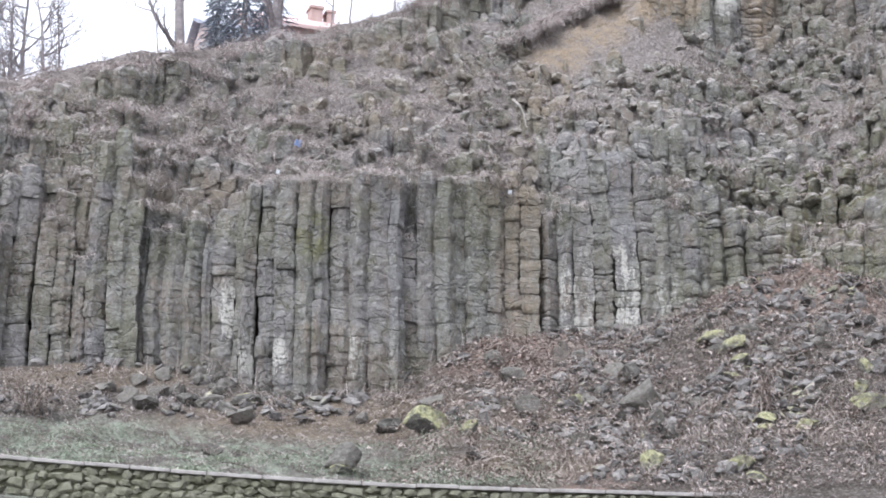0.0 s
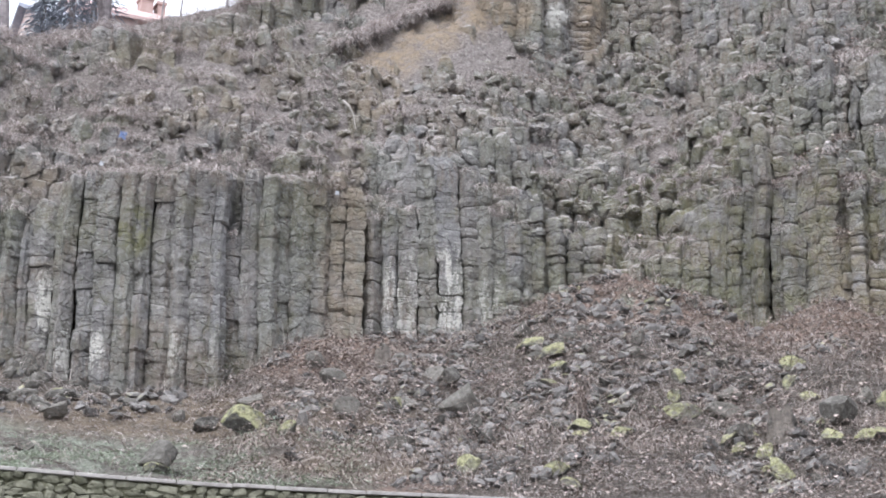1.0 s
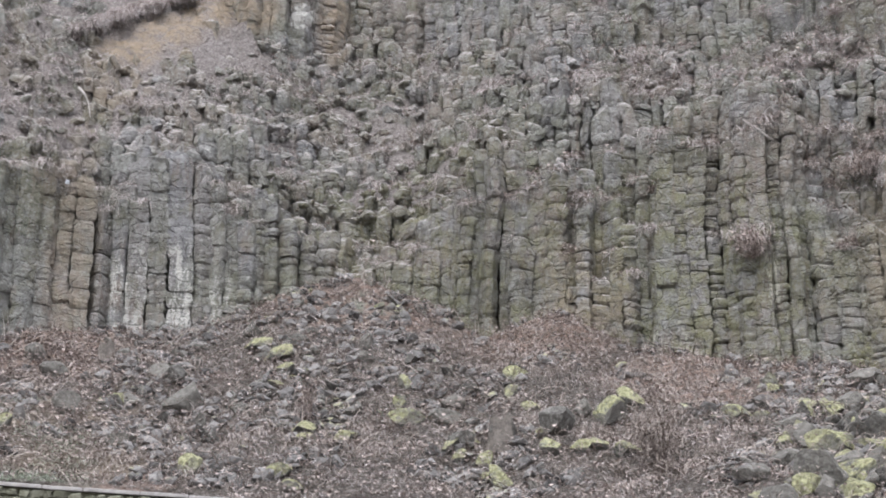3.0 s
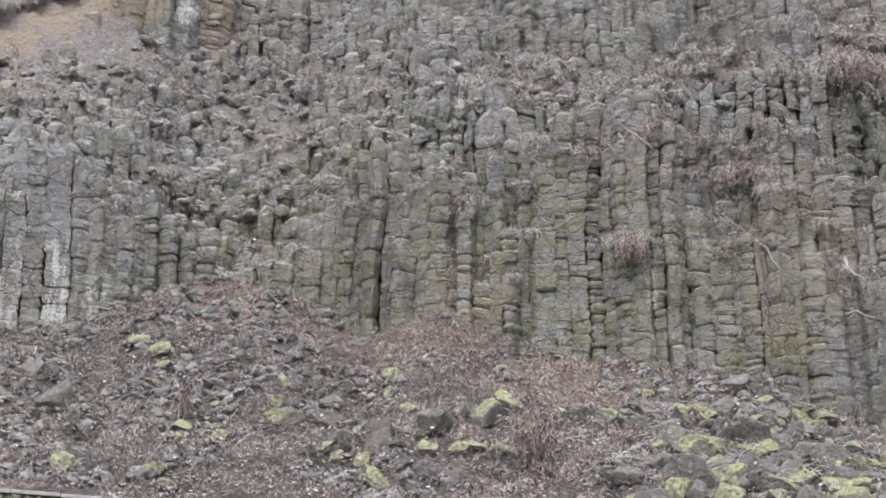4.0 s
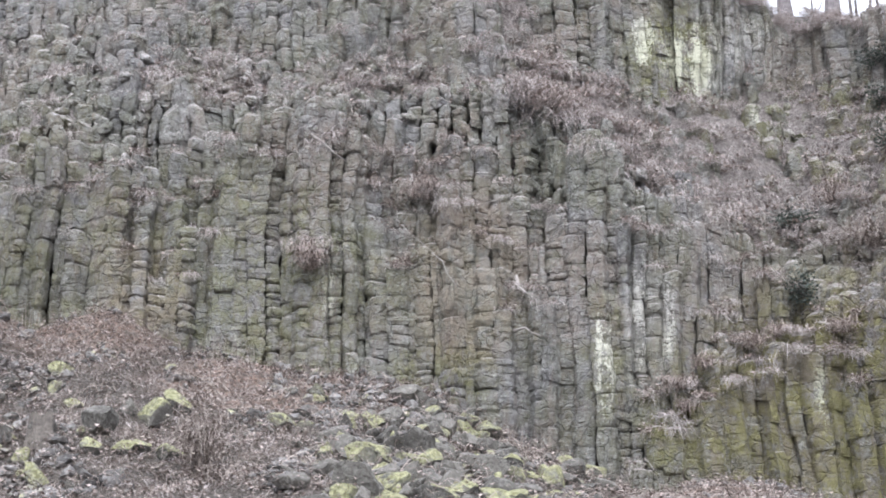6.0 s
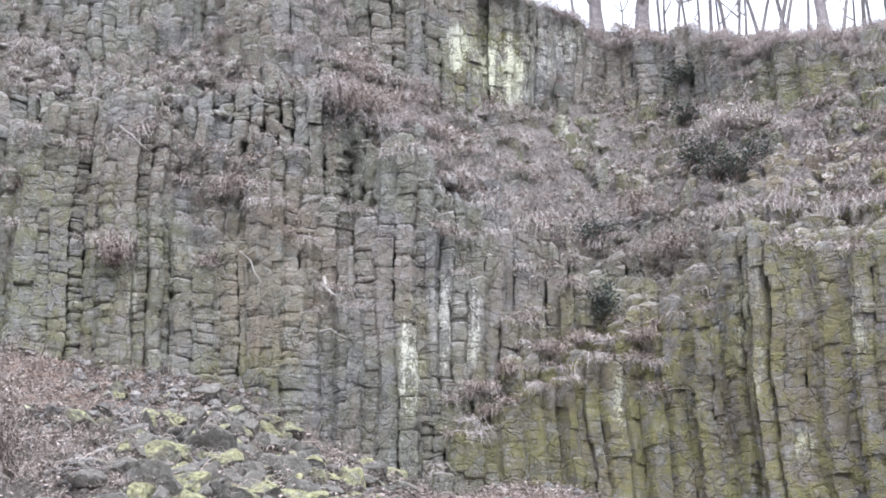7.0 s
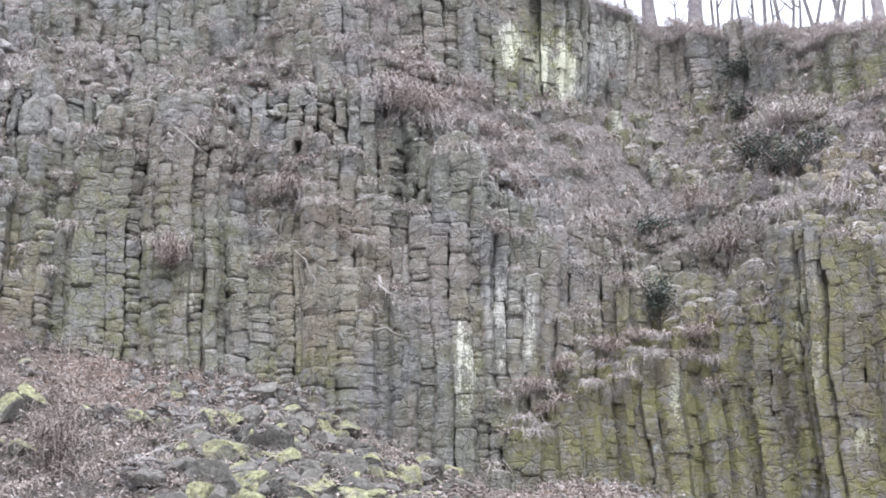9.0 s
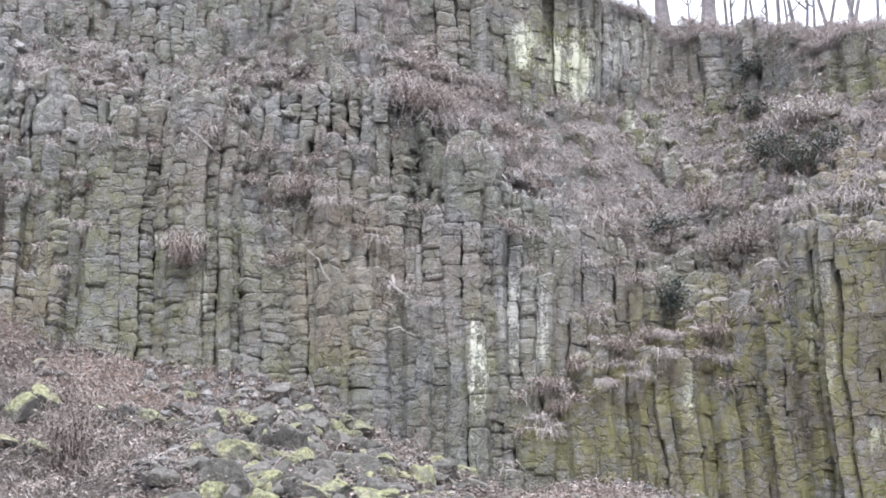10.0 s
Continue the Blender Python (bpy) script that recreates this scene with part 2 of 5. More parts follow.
MIDDLE = (
    (13.3, 42.0, 15.3, 16.9, 23.4, 27.0), (15.8, 41.8, 14.5, 17.2, 23.3, 27.0), (18.1, 41.0, 13.1, 19.6, 23.4, 26.9),
    (20.8, 40.6, 14.1, 20.9, 23.1, 26.8), (23.7, 40.2, 12.7, 21.1, 22.9, 26.7), (27.7, 39.6, 12.1, 21.4, 22.9, 26.5),
    (30.2, 39.2, 12.0, 21.4, 22.8, 26.8), (32.7, 38.8, 11.4, 21.4, 22.4, 26.6), (34.3, 38.6, 10.1, 21.5, 22.3, 26.7),
    (37.2, 38.4, 9.0, 21.2, 22.8, 26.6))
EAST = (
    (38.9, 38.4, 8.0, 20.6, 22.3, 26.5), (40.1, 38.6, 7.7, 18.9, 21.7, 26.3), (41.6, 38.8, 8.0, 18.1, 21.7, 25.9), (43.1, 39.0, 8.35, 17.4, 21.7, 25.5), (44.6, 39.2, 8.1, 16.5, 21.7, 25.0),
    (46.1, 39.4, 7.2, 15.7, 21.8, 24.6), (49.2, 38.6, 7.0, 15.9, 21.5, 24.2), (51.1, 37.6, 6.9, 17.4, 21.4, 24.1),
    (54.1, 36.6, 6.9, 17.4, 21.1, 24.0), (57.1, 35.6, 6.8, 17.2, 21.0, 24.1), (70.0, 32.0, 6.5, 17.0, 21.0, 24.0))
LAND = np.array(WEST + MIDDLE + EAST)
TAN = np.tan(np.radians(LAND[:, 2:]))


def lie(az):
    """The section of the slope at a heading: foot, lower top, upper foot and crest as (distance, height)."""
    r0 = np.interp(az, LAND[:, 0], LAND[:, 1])
    e0, e1, e2, e3 = (np.interp(az, LAND[:, 0], TAN[:, i]) for i in range(4))
    gain = np.maximum((r0 + 0.9) * (e2 - e1), 0.1)
    run = gain / np.maximum(1.15 - e2, 0.3)
    r2 = r0 + 1.5 + run
    return r0, 1.6 + r0 * e0, 1.6 + (r0 + 0.5) * e1, r2, 1.6 + r2 * e2, 1.6 + (r2 + 0.9) * e3


def soft_noise(x, y, z, scale):
    return noise.noise(Vector((x * scale, y * scale, z * scale)))


# the roadside wall: two points of its line in plan and the height of its top there
WALL_A = Vector((math.sin(radians(-26)) * 34.0, math.cos(radians(-26)) * 34.0, 1.6 + 34.0 * math.tan(radians(8.68))))
WALL_B = Vector((math.sin(radians(8.3)) * 31.2, math.cos(radians(8.3)) * 31.2, 1.6 + 31.2 * math.tan(radians(7.36))))
WALL_HIGH = 0.75
# heading and height by angle of the wall's top, which bends as it climbs
WALL_TOP = np.array(((-30.0, 9.2), (-15.6, 8.49), (-8.2, 8.09), (-0.5, 7.71), (6.4, 7.45), (15.5, 7.03), (30.0, 6.3)))


def wall_at(az):
    """Distance and top of the wall's line at a heading."""
    a = radians(az)
    dx, dy = math.sin(a), math.cos(a)
    ux, uy = WALL_B.x - WALL_A.x, WALL_B.y - WALL_A.y
    det = dx * -uy + dy * ux
    if abs(det) < 1e-6:
        return 31.0, 5.0
    r = (WALL_A.x * -uy + WALL_A.y * ux) / det
    return r, 1.6 + r * math.tan(radians(float(np.interp(az, WALL_TOP[:, 0], WALL_TOP[:, 1]))))


def talus(az, r):
    """Height of the ground between the eye and the rock foot."""
    r0, z0, *_ = lie(az)
    rw, zw = wall_at(min(max(az, -30), 30))
    if az > 8:
        k = min((az - 8) / 20.0, 1.0)
        rw, zw = rw + (27.5 - rw) * k, zw + (1.6 + 27.5 * math.tan(radians(6.2)) - zw) * k
    if r < rw + 0.2:
        z = max(0.0, (r - 4.0) / (rw - 4.0)) ** 1.05 * (zw - WALL_HIGH)
        return z
    u = min((r - rw) / (r0 - rw), 1.0)
    bow = 0.55 if -20 < az < -1 else 0.15
    z = zw - 0.10 + (z0 - zw + 0.10) * (u + bow * (u * u - u))
    x, y = math.sin(radians(az)) * r, math.cos(radians(az)) * r
    rough = min(u * 4, 1.0) * min((1.02 - u) * 5, 1.0)
    return z + rough * (0.35 * soft_noise(x, y, 0, 0.45) + 0.16 * soft_noise(x, y, 3, 1.3) + 0.07 * soft_noise(x, y, 7, 3.5))


def slope_height(az, r, x, y):
    """The littered slope between the lower columns and the upper tier."""
    r0, z0, z1, r2, z2, z3 = (float(v) for v in lie(az))
    u = min(max((r - r0 - 1.35) / max(r2 - r0 - 1.35, 0.3), 0.0), 1.0)
    t = z1 + (z2 - z1) * u
    low = soft_noise(x, y, 0, 0.30)
    s = math.floor((t + low * 1.2) / 0.95) * 0.95 - low * 1.2 + 0.45
    return 0.55 * t + 0.45 * s + 0.40 * soft_noise(x, y, 5, 0.9) + 0.28 * soft_noise(x, y, 8, 2.2) + 0.10 * soft_noise(x, y, 2, 5.0) - 0.05


def land_height(az, r):
    """Height of the one sheet of ground, under the columns too."""
    r0, z0, z1, r2, z2, z3 = lie(az)
    x, y = math.sin(radians(az)) * r, math.cos(radians(az)) * r
    if r <= r0 + 0.3:
        return talus(az, r)
    if r <= r0 + 1.9:
        return z0 - 0.4
    if r <= r2 + 0.1:
        return slope_height(az, r, x, y)
    if r <= r2 + 0.4:
        return z2 - 0.2
    u = min((r - r2 - 0.4) / 0.95, 1.0)
    brow = u * u * (3 - 2 * u)
    swell = 0.16 * soft_noise(x, y, 4, 0.7) + 0.10 * soft_noise(x, y, 6, 2.2)
    back = max(r - r2 - 1.0, 0.0)
    rim = z3 - 0.02 + (swell if back < 20 else 0.0) + min(0.12 * back, 0.3) + min(0.02 * back, 1.5)
    return z2 - 0.2 + (rim - z2 + 0.2) * brow


def meet(az, el):
    """Where the line of sight at a heading and height meets the ground or the rock foot."""
    k = math.tan(radians(el))
    r0 = float(lie(az)[0])
    r = 27.0
    while r < r0 and talus(az, r) < 1.6 + r * k:
        r += 0.06
    return Vector((math.sin(radians(az)) * r, math.cos(radians(az)) * r, 1.6 + r * k))


# stains on rock and ground, the lime also carrying painted haze: heading, height, half width, half height in degrees,
# strength
LIME_AND_GLARE = ((-7.9, 13.9, 0.35, 1.2, 1.0), (-6.7, 12.2, 0.9, 1.0, 1.0), (-2.8, 12.4, 1.0, 1.0, 0.5), (5.0, 14.5, 0.7, 2.0, 0.65), (6.9, 14.4, 1.7, 1.9, 0.72),
        (-11.0, 12.0, 0.5, 0.5, 0.5), (26.6, 19.5, 0.16, 0.6, 0.9), (24.9, 12.8, 0.7, 0.8, 0.55), (28.6, 14.9, 0.3, 1.2, 0.9), (38.9, 12.6, 0.40, 2.0, 0.78),
        (40.6, 14.0, 0.9, 1.9, 1.0), (40.7, 23.8, 0.45, 0.8, 0.8), (41.9, 23.0, 0.28, 1.0, 0.8), (42.9, 22.7, 0.4, 1.0, 0.95), (45.6, 20.9, 0.9, 0.9, 0.8))
# Wide first patch paints haze glare over the upper tier's pale crust.
LIME_AND_GLARE += ((43.6, 23.3, 2.6, 1.4, 0.35), (51.4, 13.6, 0.5, 2.6, 0.5), (53.0, 9.4, 0.5, 0.6, 0.6), (57.0, 9.4, 0.8, 0.7, 0.35), (46.6, 11.0, 0.25, 1.2, 0.5), (11.0, 24.5, 0.5, 0.4, 1.0), (55.2, 13.5, 0.4, 1.5, 0.5))
MOSS = ((50.0, 10.0, 9.0, 5.0, 0.95), (43.0, 9.6, 3.0, 1.6, 0.75), (57.0, 16.0, 6.0, 8.0, 0.75), (48.0, 20.0, 5.0, 2.0, 0.5), (41.8, 23.2, 1.6, 1.6, 0.8),
        (14.0, 16.8, 4.0, 2.6, 0.3), (25.5, 15.0, 5.0, 4.0, 0.45), (38.9, 12.6, 0.8, 2.4, 0.45), (33.0, 12.0, 2.0, 1.2, 0.6), (18.5, 16.0, 5.0, 4.0, 0.35), (-4.9, 16.6, 0.7, 0.8, 0.6))
EARTH = ((6.2, 23.6, 2.0, 0.8, 0.7), (8.3, 24.6, 1.8, 0.9, 0.8), (2.9, 16.5, 0.9, 4.0, 0.42), (4.0, 22.2, 1.2, 1.5, 0.6), (12.3, 24.2, 0.6, 1.4, 0.8),
         (-9.5, 18.0, 2.0, 0.8, 0.45), (-2.5, 22.0, 4.0, 1.6, 0.4), (22.0, 14.5, 1.5, 2.0, 0.35), (34.0, 15.5, 2.0, 3.0, 0.45), (53.0, 19.2, 4.0, 0.8, 0.6), (50.0, 12.0, 9.0, 6.0, 0.22))


def patch(az, el, spots):
    v = np.zeros_like(az)
    for a, e, wa, we, s in spots:
        d = ((az - a) / wa) ** 2 + ((el - e) / we) ** 2
        v = np.maximum(v, s * np.clip(1.6 - d, 0, 1))
    return np.clip(v, 0, 1)


def bearings(co):
    x, y, z = co[:, 0], co[:, 1], co[:, 2] - 1.6
    return np.degrees(np.arctan2(x, y)), np.degrees(np.arctan2(z, np.hypot(x, y)))


def stain_rock(me, co, keep=1.0):
    az, el = bearings(co)
    col = np.ones((len(co), 4))
    col[:, 0], col[:, 1], col[:, 2] = patch(az, el, LIME_AND_GLARE) * keep, patch(az, el, MOSS), patch(az, el, EARTH)
    a = me.attributes.new("stain", "FLOAT_COLOR", "POINT")
    a.data.foreach_set("color", col.ravel())


def mesh_of(name, verts, faces, mat):
    me = bpy.data.meshes.new(name)
    me.from_pydata([tuple(v) for v in verts], [], faces)
    me.materials.append(mat)
    return me


def part(name, bm, mat, parent, label=""):
    me = bpy.data.meshes.new(name)
    bm.to_mesh(me)
    bm.free()
    me.materials.append(mat)
    ob = new(name, me)
    ob.parent = parent
    return tagged(ob, label)


# ---------------------------------------------------------------- ground
def build_ground():
    azs = np.concatenate([np.arange(-180, -30, 6.0), np.arange(-30, 72, 0.28), np.arange(72, 180.1, 6.0)])
    rs = np.concatenate([[0.0, 3, 6, 10, 15, 20, 24, 26, 27.2], np.arange(28, 51.5, 0.25), [53, 58, 66, 80, 120, 200, 400, 900, 2500]])
    verts, cols = [], []
    for a in azs:
        k = min(max((abs(a - 21) - 49) / 60.0, 0.0), 1.0)
        k = k * k * (3 - 2 * k)
        ac = min(max(a, -29.0), 71.0)
        for r in rs:
            z = land_height(ac, r) * (1 - k)
            verts.append((math.sin(radians(a)) * r, math.cos(radians(a)) * r, z))
    n = len(rs)
    faces = [(i * n + j, i * n + j + 1, (i + 1) * n + j + 1, (i + 1) * n + j) for i in range(len(azs) - 1) for j in range(n - 1)]
    me = mesh_of("ground", verts, faces, SOIL)
    co = np.array(verts)
    az, el = bearings(co)
    col = np.ones((len(co), 4))
    col[:, 0] = patch(az, el, ((-13, 9.2, 5, 0.7, 1.0), (-5, 8.6, 5, 0.7, 0.9), (2, 8.0, 3, 0.5, 0.5), (-12, 6.6, 12, 1.0, 1.0), (13.9, 14.3, 0.7, 0.5, 0.9)))
    col[:, 1] = patch(az, el, ((2.5, 12.3, 3.0, 0.9, 1.0), (14, 14.5, 4.0, 1.3, 0.75), (20, 13.4, 3.0, 1.2, 0.7), (28, 11.6, 5.0, 1.0, 0.85), (43, 7.9, 3, 0.6, 0.9), (5, 7.8, 2.0, 0.4, 0.6)))
    col[:, 2] = patch(az, el, ((-2, 10.0, 8, 0.8, 0.45), (-13, 11.4, 4, 0.5, 0.4), (4.5, 22.95, 1.2, 0.40, 0.9), (6.0, 23.75, 1.2, 0.55, 0.9), (7.5, 24.6, 1.2, 0.6, 0.9), (3, 8.5, 3, 0.5, 0.5)))
    me.attributes.new("stain", "FLOAT_COLOR", "POINT").data.foreach_set("color", col.ravel())
    for p in me.polygons:
        p.use_smooth = True
    ob = new("ground", me)
    return tagged(ob, "sloping ground of soil, leaf litter and thin frosty grass", "ground", kind="structure")


build_ground()


# ---------------------------------------------------------------- the basalt columns
PITCH = 0.45
rng = random.Random(7)


def corner_shift(i, j):
    h = math.sin(i * 127.1 + j * 311.7) * 43758.5453
    g = math.sin(i * 269.5 + j * 183.3) * 24634.6345
    return ((h - math.floor(h)) - 0.5) * 0.24, ((g - math.floor(g)) - 0.5) * 0.24


def warp(x, y):
    """Uneven spacing of the columns."""
    return x + 0.30 * soft_noise(x, y, 21, 0.55), y + 0.30 * soft_noise(x, y, 33, 0.55)


def cell_outline(cx, cy):
    """The outline of one column about its centre: a hexagon with shifted corners shared with its neighbours."""
    size = PITCH / math.sqrt(3)
    pts = []
    for k in range(6):
        a = radians(60 * k + 30)
        x, y = cx + size * math.cos(a), cy + size * math.sin(a)
        sx, sy = corner_shift(round(x / 0.05), round(y / 0.05))
        wx, wy = warp(x, y)
        pts.append((wx + sx, wy + sy))
    mx, my = sum(p[0] for p in pts) / 6, sum(p[1] for p in pts) / 6
    pts = [(p[0] - mx, p[1] - my) for p in pts]
    ring = []
    for k in range(6):
        p, q, o = pts[k], pts[(k + 1) % 6], pts[k - 1]
        ring.append((p[0] * 0.88 + o[0] * 0.12, p[1] * 0.88 + o[1] * 0.12))
        ring.append((p[0] * 0.88 + q[0] * 0.12, p[1] * 0.88 + q[1] * 0.12))
        ring.append((p[0] * 0.5 + q[0] * 0.5, p[1] * 0.5 + q[1] * 0.5))
    return np.array(ring), mx, my


# how broken the face is, by heading: 0 a clean wall, 1 a stair of stumps
BROKEN = np.array(((-26, 0.50), (-9.0, 0.52), (-7.4, 0.10), (2.4, 0.12), (4.0, 0.42), (9.0, 0.5), (12.0, 0.45), (16.0, 0.5), (19.0, 0.72),
                   (30.0, 0.68), (37.0, 0.60), (39.5, 0.30), (43.0, 0.50), (47.0, 0.40), (52.0, 0.16), (66.0, 0.2)))
STUBS = np.array(((-26, 0.85), (-9.0, 0.80), (-7.5, 0.34), (1.0, 0.34), (4.0, 0.75), (8.0, 0.92), (37.0, 0.92), (40.0, 0.45), (51.0, 0.35), (56.0, 0.5)))
RIM = np.array(((-26, 0.4), (2.0, 0.4), (9.0, 0.85), (37.0, 0.85), (39.8, 0.12), (44.8, 0.12), (46.5, 0.75), (60.0, 0.75)))


# heading and height by angle of a broken step before the inner corner
STEP = np.array(((39.8, 9.0), (40.4, 11.3), (41.3, 11.6), (42.6, 12.4), (44.2, 13.1), (47.3, 13.4), (48.2, 10.0)))


def clump(az, r, k, scale):
    """Weathering that runs over neighbouring columns together."""
    return soft_noise(az * 0.7, r * 0.6, k, scale)


def column_top(az, r, seed, x, y):
    """The height at which the column standing there breaks off, and the zone it belongs to."""
    r0, z0, z1, r2, z2, z3 = (float(v) for v in lie(az))
    broken, stub, rim = (float(np.interp(az, k[:, 0], k[:, 1])) for k in (BROKEN, STUBS, RIM))
    wide, near = clump(az, r, 40, 0.42), clump(az, r, 44, 1.15)
    lost = min(max(0.56 + 1.2 * wide + 1.0 * near, 0.0), 1.0)
    if r < r0:
        return 1.6 + r * math.tan(radians(float(np.interp(az, STEP[:, 0], STEP[:, 1])))) + 0.9 * near + 0.5 * wide + (seed - 0.5) * 0.5 - 1.6 * (r0 - r) * lost, "face"
    if r < r0 + 1.4:
        u = min(max((r - r0) / 1.4, 0.0), 1.0)
        t = z1 + broken * (2.0 * clump(az, r, 47, 0.3) + 0.9 * near) + 0.2 * near + (seed - 0.5) * (0.12 + 0.9 * broken)
        if (seed * 7.31) % 1 < 0.35 * broken:
            t -= (z1 - z0) * 0.30 * ((seed * 13.7) % 1)
        return t - broken * (z1 - z0) * 1.05 * (1 - u) ** 0.8 * lost, "face"
    if r < r2 + 0.15:
        z = slope_height(az, r, x, y)
        el = math.degrees(math.atan2(z - 1.6, r))
        if 3.2 < az < 9.5 and el > 22.6 - (0.5 if az > 5 else 0.0):
            stub = 0.04
        edge = min(r, math.hypot(x, y)) < r0 + 2.05
        if edge or (seed * 11.3) % 1 < stub + 0.3 * near:
            return z + 0.02 + 0.26 * ((seed * 3.7) % 1) + broken * max(0.0, 1.1 * wide + 0.4 * near), "slope"
        return z - 0.5, "slope"
    if r < r2 + 1.0:
        u = (r - r2) / 1.0
        t = z3 - abs(seed - 0.5) * (0.3 + 0.8 * rim) - (0.6 if az < 2 else 0.15 + 0.3 * rim)
        return t - rim * (z3 - z2) * 0.95 * (1 - u) * lost, "upper"
    return z3 - 0.7, "crest"


def column_mesh(ring, cx, cy, zb, zt, r, zone, long=1.0, tight=1.0, cracks=(0.82, 0.90, 0.94, 0.97, 0.98)):
    """A stack of blunt, bulging blocks with open joints and a worn head."""
    verts, faces = [], []
    n = len(ring)
    z = zb
    turned = math.degrees(math.atan2(cx, cy))
    worn = zone == "slope"
    wave = [r.gauss(0, 0.03) for _ in range(n)]
    tall = r.choice((0.34, 0.45, 0.6, 0.9)) * (0.7 if worn else long)
    gap = r.uniform(0.80, 0.98) if worn else r.choice((0.945, 0.97, 0.98, 0.99)) * tight
    sway, sway2 = r.gauss(0, 0.012), r.gauss(0, 0.014)

    def lay(zv, s, ox, oy, lump, tilt):
        b = len(verts)
        ox += 0.20 * noise.noise((cx * 0.22, cy * 0.22, zv * 0.20)) + 0.07 * noise.noise((cx * 0.5, cy * 0.5, zv * 0.6))
        oy += 0.34 * noise.noise((cx * 0.30 + 9, cy * 0.30, zv * 0.26)) + 0.12 * noise.noise((cx * 0.7, cy * 0.7 + 5, zv * 0.8))
        for i in range(n):
            x, y = ring[i]
            k = s * (1 + lump[i])
            wx, wy, wz = (cx + x) * 2.6, (cy + y) * 2.6, zv * 2.6
            k *= 1 + 0.12 * noise.noise((wx, wy, wz)) + 0.08 * noise.noise((wx * 2.7, wy * 2.7, wz * 2.7))
            verts.append((cx + x * k + ox, cy + y * k + oy, zv + tilt[0] * x + tilt[1] * y))
        if b:
            for i in range(n):
                j = (i + 1) % n
                faces.append((b - n + i, b - n + j, b + j, b + i))

    while z < zt - 0.05:
        h = r.uniform(0.4, 1.6) * tall
        if zt - z - h < 0.22:
            h = zt - z
        k = 2.2 if worn else 1.0
        s, ox, oy = gap * r.uniform(0.93, 1.04), r.gauss(sway, 0.016 * k), r.gauss(sway2, 0.026 * k)
        lump = [w + r.gauss(0, 0.024 * k) for w in wave]
        tilt = (r.gauss(0, 0.10 * k), r.gauss(0, 0.10 * k))
        edge = min(0.06 if 3 < turned < 40 else 0.035, h * 0.22)
        crack = r.choice(cracks)
        lay(z, s * crack, ox, oy, lump, tilt)
        lay(z + edge, s * 0.985, ox, oy, lump, tilt)
        m = max(1, int(h / 0.20))
        for q in range(m):
            v = (q + 1) / (m + 1)
            lump2 = [w + r.gauss(0, 0.022) for w in lump]
            lay(z + edge + (h - 2 * edge) * v, s * (1.0 + (0.06 if 3 < turned < 40 else 0.022) * math.sin(math.pi * v) + r.gauss(0, 0.012)), ox, oy, lump2, tilt)
        lay(z + h - edge, s * 0.985, ox, oy, lump, tilt)
        z += h
        if z < zt - 0.05:
            lay(z - 0.004, s * crack, ox, oy, lump, tilt)
    dome = r.uniform(0.05, 0.20)
    lay(zt + 0.01, s * 0.93, ox, oy, lump, tilt)
    lay(zt + dome * 0.6, s * r.uniform(0.66, 0.82), ox + r.gauss(0, 0.02), oy + r.gauss(0, 0.02), lump, tilt)
    lay(zt + dome, s * r.uniform(0.3, 0.5), ox + r.gauss(0, 0.04), oy + r.gauss(0, 0.04), lump, tilt)
    faces.append(tuple(range(len(verts) - n, len(verts))))
    return verts, faces


HEADS = {}


def rock_height(x, y):
    """The head of the column standing at a place, if one does."""
    row_h = PITCH * math.sqrt(3) / 2
    j = round(y / row_h)
    best, at = 9.0, None
    for jj in (j - 1, j, j + 1):
        ii = round(x / PITCH - 0.5 * (jj % 2))
        far = math.hypot((ii + 0.5 * (jj % 2)) * PITCH - x, jj * row_h - y)
        if far < best:
            best, at = far, (ii, jj)
    return HEADS.get(at, -9.0)


